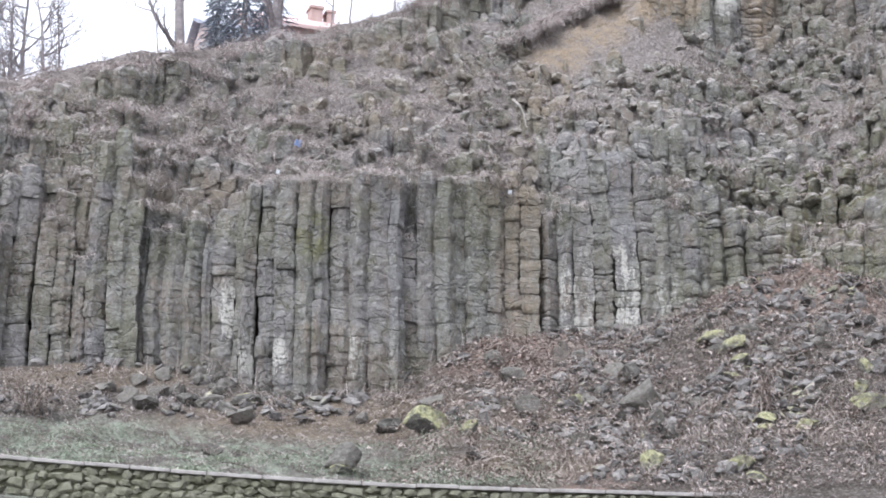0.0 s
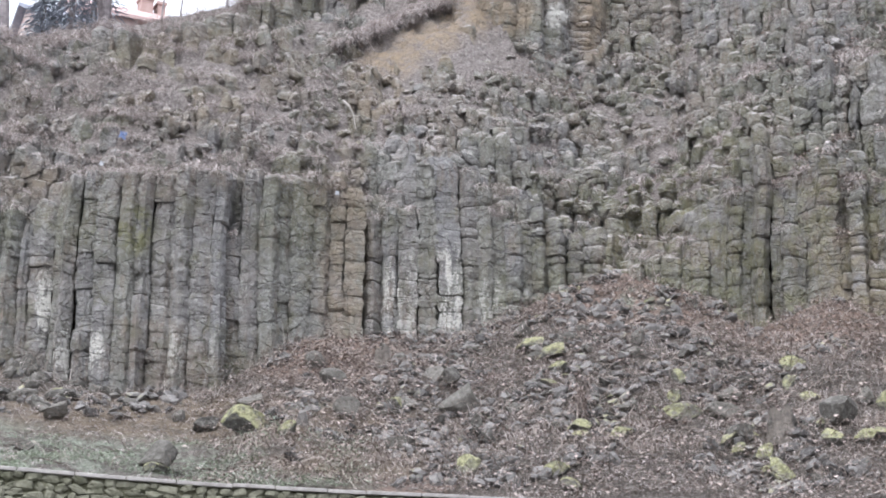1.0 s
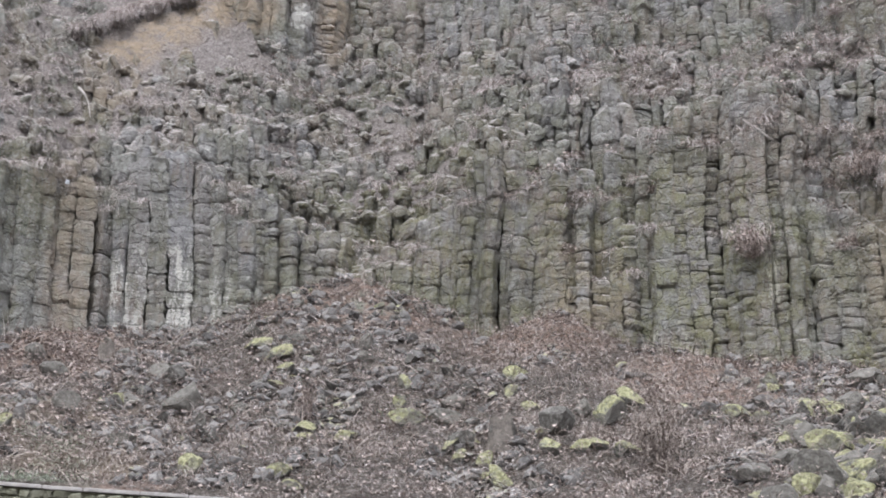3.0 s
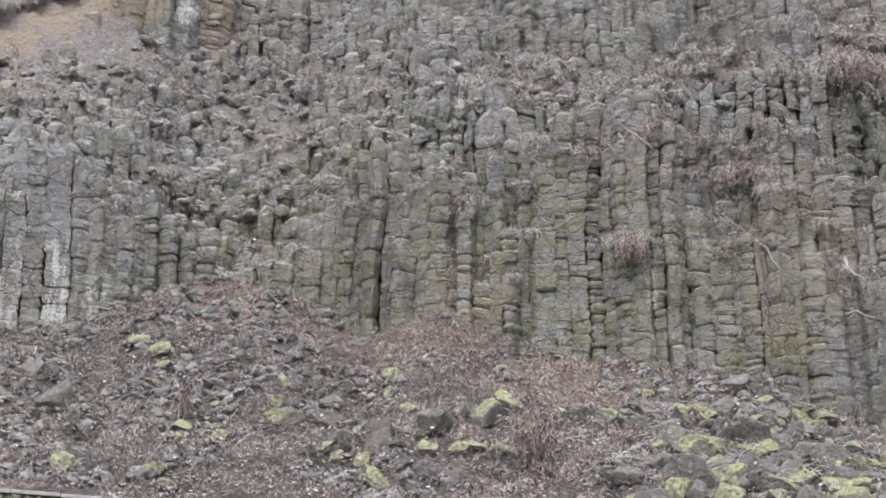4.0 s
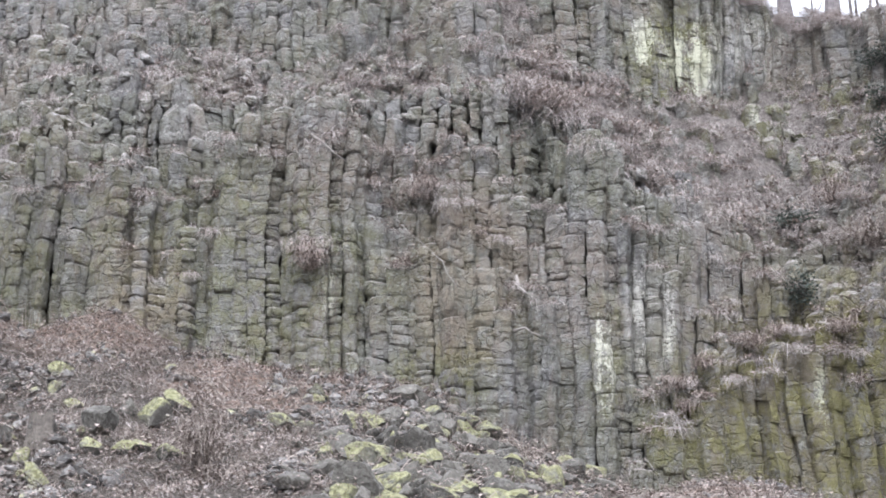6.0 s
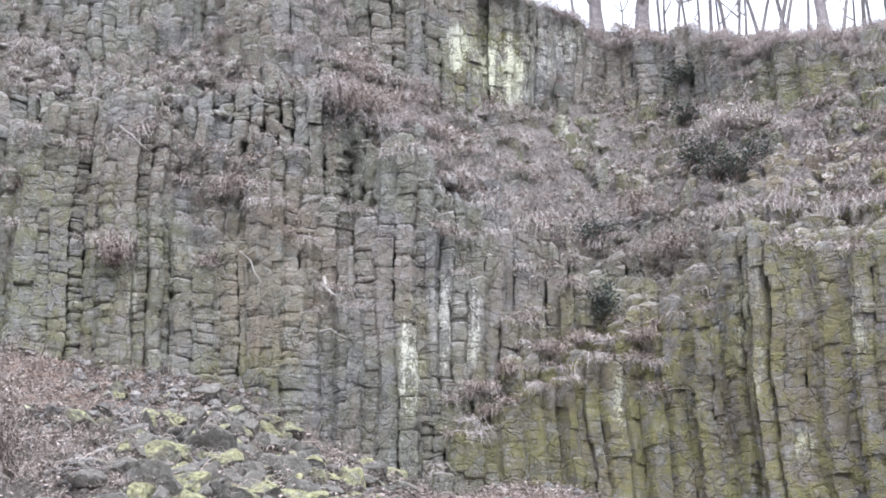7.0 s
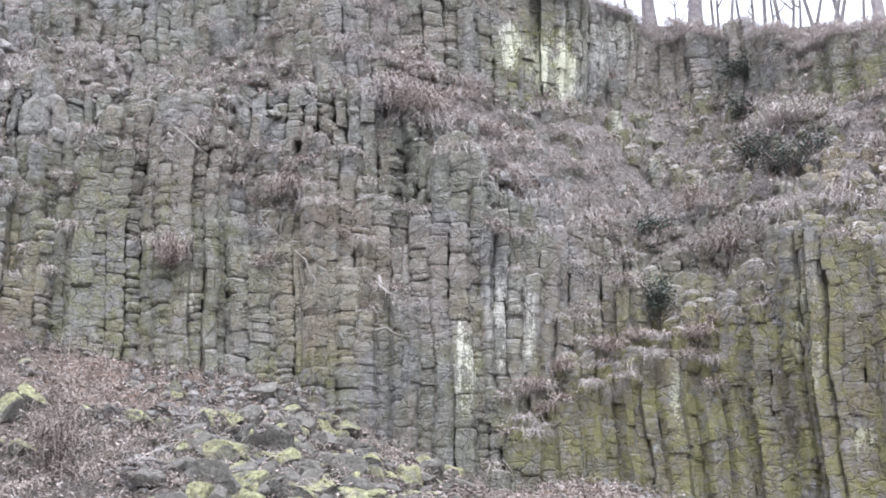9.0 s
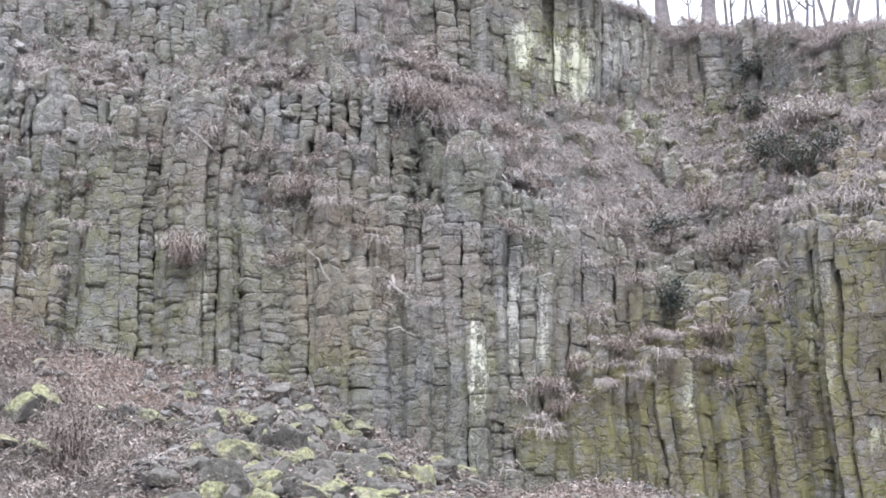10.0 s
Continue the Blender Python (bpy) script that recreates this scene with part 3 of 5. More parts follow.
def build_cliff():
    cells = {}
    row_h = PITCH * math.sqrt(3) / 2
    for j in range(int(8 / row_h), int(56 / row_h)):
        for i in range(-52, 116):
            cx = (i + 0.5 * (j % 2)) * PITCH
            cy = j * row_h
            az, r = math.degrees(math.atan2(cx, cy)), math.hypot(cx, cy)
            if not -24 < az < 66:
                continue
            r0, z0, z1, r2, z2, z3 = (float(v) for v in lie(az))
            ridge = 0.24 * soft_noise(cx, cy, 9, 0.45) + 0.12 * soft_noise(cx, cy, 2, 1.1)
            if r < r0 + ridge - (0.95 if 39.9 < az < 48.0 else 0.0) or r > r2 + 2.4:
                continue
            cells[(i, j)] = (cx, cy, az, r - ridge, rng.random())
    tops = {k: column_top(v[2], v[3], v[4], v[0], v[1]) for k, v in cells.items()}
    cliff = new("basalt_cliff", None)
    tagged(cliff, "high cliff of grey basalt columns with broken tops", "cliff", kind="structure")
    HEADS.update({k: v[0] for k, v in tops.items()})
    joined_v, joined_f, joined_k = [], [], []
    seats = []
    singles = 0
    for (i, j), (cx, cy, az, r, seed) in cells.items():
        top, zone = tops[(i, j)]
        r0 = float(lie(az)[0])
        odd = j % 2
        around = [(i - 1, j), (i + 1, j), (i - 1 + odd, j - 1), (i + odd, j - 1), (i - 1 + odd, j + 1), (i + odd, j + 1)]
        front = any(k not in cells for k in around) and zone == "face"
        low = min(tops[k][0] if k in tops else (talus(az, r - 0.6) if zone == "face" else top) for k in around)
        bottom = min(low, top - 0.3) - 0.45
        rr = random.Random(i * 7919 + j * 104729)
        if zone == "slope":
            if top < slope_height(az, r, cx, cy):
                continue
            if r > r0 + 2.8:
                bottom = max(bottom, top - 1.8)
        ring, mx, my = cell_outline(cx, cy)
        if az < 3:
            long, tight, cracks = 1.45, 1.06, (0.88, 0.94, 0.97, 0.985)
        elif az < 40:
            long, tight, cracks = 0.95, 1.07, (0.76, 0.84, 0.91, 0.95)
        elif az < 45:
            long, tight, cracks = 1.2, 1.03, (0.86, 0.92, 0.96, 0.98)
        else:
            long, tight, cracks = 0.9, 1.14 if az < 50 else 1.22, (0.90, 0.95, 0.97, 0.99)
        v, f = column_mesh(ring, mx, my, bottom, top, rr, zone, long, tight, cracks)
        seats.append((mx, my, top, az, r, zone, low))
        if front and top - bottom > 2.0 and -17 < az < 59 and singles < 290:
            me = mesh_of("column", v, f, BASALT)
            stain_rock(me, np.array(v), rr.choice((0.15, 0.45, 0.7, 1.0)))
            ob = new("column", me)
            ob.parent = cliff
            singles += 1
        else:
            b = len(joined_v)
            joined_v += v
            joined_k += [1.4 if zone == "upper" else rr.choice((0.1, 0.5, 1.0, 1.0))] * len(v)
            joined_f += [tuple([q + b for q in face]) for face in f]
    me = mesh_of("broken_columns", joined_v, joined_f, BASALT_JOINED)
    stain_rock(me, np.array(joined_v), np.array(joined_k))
    ob = new("broken_columns", me)
    ob.parent = cliff
    tagged(ob, "stepped mass of weathered column stubs", kind="stuff")
    return seats


SEATS = build_cliff()


def loose_blocks():
    """Broken lumps of column lying all over the slope between the tiers."""
    r = random.Random(61)
    bm = bmesh.new()
    bmesh.ops.create_icosphere(bm, subdivisions=2, radius=0.55)
    shape = [v.co.copy() for v in bm.verts]
    tris = [tuple(v.index for v in f.verts) for f in bm.faces]
    bm.free()
    kinds = []
    for _ in range(14):
        cuts = [(Vector((r.gauss(0, 1), r.gauss(0, 1), r.gauss(0, 1))).normalized(), r.uniform(0.24, 0.42)) for _ in range(11)]
        pts = []
        for c in shape:
            v = c.copy()
            for n, d in cuts:
                k = v.dot(n)
                if k > d:
                    v -= n * (k - d) * 0.95
            pts.append(v * (1 + 0.10 * r.gauss(0, 0.5)))
        kinds.append(pts)
    verts, faces = [], []
    for _ in range(5200):
        az = r.uniform(-22, 62)
        r0, z0, z1, r2, z2, z3 = (float(v) for v in lie(az))
        d = r.uniform(r0 + 1.35, r2 + 0.15)
        if r2 - r0 < r.uniform(0.0, 8.0):
            continue
        x, y = math.sin(radians(az)) * d, math.cos(radians(az)) * d
        z = max(slope_height(az, d, x, y), rock_height(x, y) + 0.03)
        el = math.degrees(math.atan2(z - 1.6, d))
        full = 0.25 if az < -7 else 0.12 if az < 1 else 0.5 if az < 24 else 0.3 if az < 38 else 0.12
        if 3.4 < az < 9 and el > 22.5:
            continue
        if soft_noise(x, y, 50, 0.6) * 0.8 + r.random() > full + 0.1:
            continue
        w = 0.16 + 0.42 * r.random() ** 1.5
        m = Matrix.LocRotScale((x, y, z + w * 0.04), Euler((r.gauss(0, 0.4), r.gauss(0, 0.4), r.uniform(0, 6.28))), (w * r.uniform(0.9, 1.3), w, w * r.uniform(0.6, 1.0)))
        b = len(verts)
        verts += [m @ c for c in r.choice(kinds)]
        faces += [(i + b, j + b, k + b) for i, j, k in tris]
    me = mesh_of("loose_blocks", verts, faces, BASALT_JOINED)
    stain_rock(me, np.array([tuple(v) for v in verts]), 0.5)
    tagged(new("loose_blocks", me), "weathered basalt lumps lying over the upper slope", "rubble", kind="stuff")


loose_blocks()


# ---------------------------------------------------------------- small growth: grass, leaves, twigs
class Ribbons:
    """Many thin bent blades in one mesh."""

    def __init__(self):
        self.v, self.f = [], []

    def blade(self, pts, width, side):
        b = len(self.v)
        n = len(pts)
        for i, p in enumerate(pts):
            w = width * (1 - 0.8 * i / (n - 1)) * 0.5
            self.v.append((p[0] - side[0] * w, p[1] - side[1] * w, p[2] - side[2] * w))
            self.v.append((p[0] + side[0] * w, p[1] + side[1] * w, p[2] + side[2] * w))
        for i in range(n - 1):
            self.f.append((b + 2 * i, b + 2 * i + 1, b + 2 * i + 3, b + 2 * i + 2))

    def leaf(self, p, size, r):
        b = len(self.v)
        a, t = r.uniform(0, 6.28), r.uniform(-0.7, 0.7)
        u = (math.cos(a), math.sin(a), t * 0.6)
        w = (-math.sin(a), math.cos(a), r.uniform(-0.6, 0.6))
        c = r.uniform(0.1, 0.5) * size
        for su, sw, up in ((-1, 0, c), (-0.1, -0.6, 0), (1, 0, c * 0.7), (-0.1, 0.6, 0.3 * c)):
            self.v.append((p[0] + (u[0] * su + w[0] * sw) * size * 0.5, p[1] + (u[1] * su + w[1] * sw) * size * 0.5,
                           p[2] + (u[2] * su + w[2] * sw) * size * 0.5 + up))
        self.f.append((b, b + 1, b + 2, b + 3))

    def build(self, name, mat, label, category):
        ob = new(name, mesh_of(name, self.v, self.f, mat))
        return tagged(ob, label, category, kind="stuff")


def toward(az):
    """The level way out from the slope towards the open side."""
    return -math.sin(radians(az)), -math.cos(radians(az))


def tuft(rib, p, az, r, n, long, droop, width=0.0125):
    """Limp blades from one root, falling away downhill and to the sides."""
    ox, oy = toward(az)
    droop *= 0.8
    for _ in range(int(n * 1.3)):
        a = r.gauss(0, 1.8)
        dx, dy = ox * math.cos(a) - oy * math.sin(a), ox * math.sin(a) + oy * math.cos(a)
        k = long * r.uniform(0.3, 1.3)
        q = (p[0] + r.gauss(0, 0.13), p[1] + r.gauss(0, 0.13), p[2] - 0.03 + r.uniform(0, 0.05))
        up = r.uniform(0.05, 0.5) * k * max(1.15 - droop * 0.6, 0.2)
        m1 = (q[0] + dx * k * 0.35, q[1] + dy * k * 0.35, q[2] + up)
        m2 = (q[0] + dx * k * 0.75, q[1] + dy * k * 0.75 , q[2] + up * 1.1 - droop * k * 0.25)
        bx, by = r.gauss(0, 0.15) * k, r.gauss(0, 0.15) * k
        m3 = (q[0] + dx * k * 1.0 + bx, q[1] + dy * k * 1.0 + by, q[2] + up - droop * k * 0.7)
        rib.blade((q, m1, m2, m3), width * r.uniform(0.6, 1.5), (-dy, dx, r.uniform(-0.6, 0.6)))


def hillside(az, r):
    return math.sin(radians(az)) * r, math.cos(radians(az)) * r, float(land_height(az, r))


def thick(az, r, s, k):
    return soft_noise(math.sin(radians(az)) * r, math.cos(radians(az)) * r, k, s)


def on_rock(az, el, out=0.15):
    """A place on the rock face or slope at a heading and height."""
    k = math.tan(radians(el))
    sx, sy = math.sin(radians(az)), math.cos(radians(az))
    d = float(lie(az)[0]) - 0.6
    while d < 60 and max(land_height(az, d), rock_height(sx * d, sy * d)) < 1.6 + d * k:
        d += 0.06
    d -= out
    return Vector((sx * d, sy * d, 1.6 + d * k))


def brow(az, r):
    """The top of whatever lies there, column head or soil."""
    x, y, z = hillside(az, r)
    return x, y, max(z, rock_height(x, y) + 0.04)


def grow_grass():
    grass, leaves, twigs = Ribbons(), Ribbons(), Ribbons()
    r = random.Random(11)
    # on the slope between the tiers and on the crest
    for _ in range(13000):
        az = r.uniform(-23, 63)
        r0, z0, z1, r2, z2, z3 = (float(v) for v in lie(az))
        on_crest = r.random() < 0.34
        d = r.uniform(r2 + 0.2, r2 + 2.0) if on_crest else r.uniform(r0 + 1.4, r2 + 0.2)
        p = brow(az, d)
        earth = 3.6 < az < 9.5 and math.degrees(math.atan2(p[2] - 1.6, d)) > 22.3
        if earth and r.random() < 0.92:
            continue
        full = 0.75 if az < 4 else 0.12 if az < 19 else 0.22 if az < 34 else 0.62
        if thick(az, d, 0.8, 3) + 0.5 < r.random() * (1.5 - full):
            continue
        tuft(grass, p, az, r, r.randint(6, 13), r.uniform(0.16, 0.46), r.uniform(0.6, 1.3))
        if az > 9 and not on_crest and r.random() < 0.75:
            for _ in range(r.randint(1, 4) if az < 36 else r.randint(5, 10)):
                leaves.leaf((p[0] + r.gauss(0, 0.22), p[1] + r.gauss(0, 0.22), p[2] + r.uniform(0.02, 0.16)), r.uniform(0.07, 0.16), r)
    # shaggy tussocks
    for _ in range(900):
        az = r.uniform(-22, 62)
        r0, z0, z1, r2, z2, z3 = (float(v) for v in lie(az))
        d = r.uniform(r2 + 0.55, r2 + 1.3) if r.random() < 0.4 else r.uniform(r0 + 1.35, r2 + 0.1)
        p = brow(az, d)
        if 3.4 < az < 9.0 and math.degrees(math.atan2(p[2] - 1.6, d)) > 22.4 or (4 < az < 34 and r.random() < 0.6):
            continue
        k = r.uniform(0.25, 0.5)
        for _ in range(6):
            q = (p[0] + r.gauss(0, 0.16), p[1] + r.gauss(0, 0.16), p[2] + r.uniform(0.05, 0.22))
            tuft(grass, q, az, r, 11, k, r.uniform(0.9, 1.6))
    # a thick thatch along the crest of the wooded side
    for _ in range(420):
        az = r.uniform(40.5, 61)
        d = float(lie(az)[3]) + r.uniform(0.1, 1.2)
        p = brow(az, d)
        for _ in range(4):
            q = (p[0] + r.gauss(0, 0.2), p[1] + r.gauss(0, 0.2), p[2] + r.uniform(0.0, 0.16))
            tuft(grass, q, az, r, 11, r.uniform(0.25, 0.5), r.uniform(0.8, 1.4))
    # on the heads of the columns
    for cx, cy, top, az, d, zone, low in SEATS:
        if zone == "crest":
            continue
        odds = {"face": 0.42, "slope": 0.55 if az < 4 or az > 36 else 0.26, "upper": 0.35}[zone]
        z1 = float(lie(az)[2])
        ledge = zone == "face" and (top < z1 - 0.6 or -7 < az < 2)
        if r.random() > (0.85 if ledge else odds):
            continue
        ox, oy = toward(az)
        if ledge and r.random() < 0.6:
            for _ in range(r.randint(2, 4)):
                p = (cx + ox * 0.2 + r.gauss(0, 0.15), cy + oy * 0.2 + r.gauss(0, 0.15), top + 0.1)
                tuft(grass, p, az, r, r.randint(14, 24), r.uniform(0.2, 0.42), r.uniform(1.2, 1.9))
            if az > 12:
                for _ in range(r.randint(10, 30)):
                    leaves.leaf((cx + ox * 0.1 + r.gauss(0, 0.22), cy + oy * 0.1 + r.gauss(0, 0.22), top + r.uniform(0.03, 0.22)), r.uniform(0.05, 0.12), r)
        for _ in range(r.randint(1, 2)):
            p = (cx + ox * 0.1 + r.gauss(0, 0.12), cy + oy * 0.1 + r.gauss(0, 0.12), top + 0.06)
            tuft(grass, p, az, r, r.randint(10, 22), r.uniform(0.18, 0.42), r.uniform(0.9, 1.6))
        if az > 10:
            for _ in range(r.randint(0, 14)):
                leaves.leaf((cx + r.gauss(0, 0.2), cy + r.gauss(0, 0.2), top + r.uniform(0.06, 0.2)), r.uniform(0.07, 0.15), r)
    # on the fallen slope and the meadow strip
    for _ in range(23000):
        az = r.uniform(-20, 60)
        r0 = float(lie(az)[0])
        d = r0 - 0.2 - (r.random() ** 1.2) * 10.5
        p = hillside(az, d)
        el = math.degrees(math.atan2(p[2] - 1.6, d))
        if el < 6.4 or (az < 9 and d < wall_at(az)[0] + 0.4):
            continue
        if az < -1 and el < 9.7 and r.random() < 0.6:
            continue
        what = r.random()
        if what < 0.42:
            tuft(grass, p, az, r, r.randint(3, 8), r.uniform(0.12, 0.34), r.uniform(0.3, 1.0), 0.015)
        elif what < 0.72 and az > -2:
            tuft(twigs, p, az, r, r.randint(3, 7), r.uniform(0.25, 0.75), r.uniform(0.3, 1.1), 0.013)
        elif az > -2:
            for _ in range(r.randint(6, 15)):
                leaves.leaf((p[0] + r.gauss(0, 0.3), p[1] + r.gauss(0, 0.3), p[2] + r.uniform(0.03, 0.14)), r.uniform(0.05, 0.115), r)
    # frosted dead weeds between the stones
    for _ in range(800):
        az = r.uniform(2, 34)
        d = float(lie(az)[0]) - 0.8 - r.random() * 8.5
        p = hillside(az, d)
        if math.degrees(math.atan2(p[2] - 1.6, d)) < 7.2 or thick(az, d, 0.5, 70) < -0.05 or (az < 9 and d < wall_at(az)[0] + 1.0):
            continue
        for _ in range(r.randint(4, 9)):
            a, h = r.uniform(0, 6.28), r.uniform(0.12, 0.34)
            q = (p[0] + r.gauss(0, 0.12), p[1] + r.gauss(0, 0.12), p[2] - 0.02)
            (grass if r.random() < 0.3 else twigs).blade((q, (q[0] + math.cos(a) * h * 0.25, q[1] + math.sin(a) * h * 0.25, q[2] + h * 0.6), (q[0] + math.cos(a) * h * 0.6, q[1] + math.sin(a) * h * 0.6, q[2] + h * 0.85)), 0.014, (math.cos(radians(az)), -math.sin(radians(az)), 0.2))
    # shaggy mats hanging over the rims
    for az, el, wide in ((36.2, 22.2, 1.3), (37.2, 21.8, 1.6), (38.2, 21.2, 1.3), (39.5, 20.2, 1.2), (40.8, 19.2, 1.2), (42.4, 18.4, 1.3), (44.0, 17.5, 1.3), (24.2, 23.0, 0.8),
                         (22.6, 22.4, 1.0), (32.4, 18.7, 1.0), (27.8, 16.6, 0.7), (51.5, 17.7, 1.4), (53.5, 17.8, 1.4), (55.8, 17.7, 1.4)):
        for _ in range(int(26 * wide)):
            q = on_rock(az + r.gauss(0, 0.55) * wide, el + r.gauss(0, 0.16), 0.12)
            tuft(grass, (q.x, q.y, q.z + 0.05), az, r, 12, r.uniform(0.3, 0.6), r.uniform(1.2, 2.0))
            for _ in range(1):
                leaves.leaf((q.x + r.gauss(0, 0.2), q.y + r.gauss(0, 0.2), q.z + r.uniform(0.0, 0.25)), r.uniform(0.05, 0.11), r)
    # a drift of fresh pale leaves
    for _ in range(2600):
        az, el = r.gauss(3.0, 1.5), r.gauss(12.1, 0.5)
        if not 0.2 < az < 7 or el > float(np.degrees(np.arctan(np.interp(az, LAND[:, 0], TAN[:, 0])))) - 0.05:
            continue
        p = meet(az, el)
        leaves.leaf((p.x, p.y, p.z + r.uniform(0.0, 0.08)), r.uniform(0.06, 0.13), r)
    # long bramble canes arching over the stones
    for _ in range(2600):
        az = r.uniform(-15, 40)
        d = float(lie(az)[0]) - 0.2 - r.random() * 9.0
        p = hillside(az, d)
        if math.degrees(math.atan2(p[2] - 1.6, d)) < 7.0 or (az < 9 and d < wall_at(az)[0] + 1.2) or (az < -1 and r.random() < 0.75):
            continue
        a, k, up = r.uniform(0, 6.28), r.uniform(0.3, 1.0), r.uniform(0.08, 0.5)
        dx, dy = math.cos(a) * k, math.sin(a) * k
        pts = []
        for i in range(6):
            u = i / 5
            fx, fy = p[0] + dx * u, p[1] + dy * u
            dd, aa = math.hypot(fx, fy), math.degrees(math.atan2(fx, fy))
            base = p[2] + (hillside(aa, min(dd, d + 0.3))[2] - p[2]) * (1 if i == 5 else u)
            pts.append((fx + r.gauss(0, 0.03), fy + r.gauss(0, 0.03), max(p[2] - 0.3, base) + up * math.sin(math.pi * (0.08 + 0.84 * u))))
        twigs.blade(pts, r.uniform(0.016, 0.030), (-math.sin(a) * 0.5, math.cos(a) * 0.5, 0.7))
    # tall dry stalks along the foot of the rock
    for _ in range(420):
        az = r.uniform(-16, 40)
        if thick(az, 40, 0.5, 14) < 0.0 and not -5 < az < 0:
            continue
        d = float(lie(az)[0]) - r.uniform(-0.1, 0.6)
        p = hillside(az, d)
        h = r.uniform(0.2, 0.75)
        s = (r.gauss(0, 0.12), r.gauss(0, 0.12))
        (grass if r.random() < 0.25 else twigs).blade((p, (p[0] + s[0] * 0.4, p[1] + s[1] * 0.4, p[2] + h * 0.5), (p[0] + s[0], p[1] + s[1], p[2] + h)), 0.014, (math.cos(radians(az)), -math.sin(radians(az)), 0))
    green = Ribbons()
    for _ in range(5200):
        az = r.uniform(-18, 4)
        d = wall_at(az)[0] + 0.35 + r.random() ** 1.3 * 4.5
        if thick(az, d, 0.7, 90) < -0.12 or d > float(lie(az)[0]) - 1:
            continue
        tuft(green, hillside(az, d), az, r, 5, r.uniform(0.08, 0.2), 0.5, 0.014)
    green.build("frosty_grass", FROSTY_GRASS, "pale green frosty grass in a strip behind the wall", "grass")
    grass.build("dry_grass", DRY_GRASS, "bleached dry grass hanging over ledges and slopes", "grass")
    leaves.build("leaf_litter", DEAD_LEAF, "pale brown dead leaves lying on slopes and ledges", "leaves")
    twigs.build("bramble_stalks", TWIG, "bare brown bramble stalks on the fallen slope", "brambles")


grow_grass()


# ---------------------------------------------------------------- stones
def boulder_mesh(seed, mat):
    """A broken block: a ball cut by many planes, with a rough skin."""
    r = random.Random(seed)
    bm = bmesh.new()
    bmesh.ops.create_icosphere(bm, subdivisions=3, radius=0.56)
    cuts = []
    for _ in range(11):
        n = Vector((r.gauss(0, 1), r.gauss(0, 1), r.gauss(0, 1))).normalized()
        cuts.append((n, r.uniform(0.24, 0.42)))
    off = Vector((seed * 3.1, seed * 1.7, seed * 0.9))
    for v in bm.verts:
        for n, d in cuts:
            k = v.co.dot(n)
            if k > d:
                v.co -= n * (k - d) * 0.97
        v.co *= 1 + 0.14 * noise.noise(v.co * 2.2 + off) + 0.07 * noise.noise(v.co * 7 + off)
    me = bpy.data.meshes.new("boulder")
    bm.to_mesh(me)
    bm.free()
    me.materials.append(mat)
    return me


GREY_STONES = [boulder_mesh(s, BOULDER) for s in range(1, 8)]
MOSS_STONES = [boulder_mesh(s, MOSSY) for s in range(11, 18)]

ROCKS_A = ((-3.55, 8.28, 0.92, 0.50, 0), (-0.60, 9.49, 0.90, 0.71, 1), (-0.30, 10.30, 0.77, 0.50, 0),
           (1.88, 11.90, 0.51, 0.62, 0), (2.49, 11.23, 0.64, 0.60, 0), (0.93, 9.47, 0.45, 0.63, 1),
           (-1.94, 9.57, 0.58, 0.49, 0), (-2.96, 9.88, 0.38, 0.67, 0), (3.09, 10.07, 0.58, 0.78, 0),
           (9.53, 13.02, 0.49, 0.74, 0), (7.28, 10.20, 1.02, 0.62, 0), (10.61, 12.22, 0.79, 0.40, 1),
           (10.79, 11.83, 0.51, 0.38, 1), (9.86, 12.61, 0.77, 0.30, 1), (6.30, 11.31, 0.51, 0.80, 0),
           (6.87, 11.22, 0.45, 0.86, 0), (-7.27, 10.59, 0.32, 0.60, 1), (-8.19, 10.80, 0.51, 0.50, 0),)
ROCKS_B = ((-9.28, 10.38, 0.51, 0.50, 0), (-10.77, 10.21, 0.64, 0.44, 0), (-7.24, 9.83, 0.70, 0.33, 0),
           (-9.70, 10.72, 0.38, 0.83, 0), (-8.91, 11.18, 0.38, 0.67, 0), (-12.19, 10.70, 0.51, 0.45, 0),
           (-8.21, 8.67, 0.45, 0.40, 0), (-3.65, 8.08, 0.51, 0.35, 1), (-10.13, 11.31, 0.38, 0.67, 0),
           (-11.40, 10.71, 0.38, 0.53, 0), (15.26, 9.94, 0.90, 0.40, 1), (14.99, 10.59, 0.32, 1.40, 1),
           (15.10, 11.29, 0.45, 0.71, 1), (11.51, 9.54, 0.64, 0.44, 1), (12.95, 9.31, 0.64, 0.40, 1),
           (7.51, 8.09, 0.45, 1.00, 1), (11.24, 7.57, 0.51, 0.35, 1), (10.73, 8.10, 0.51, 0.50, 1),)
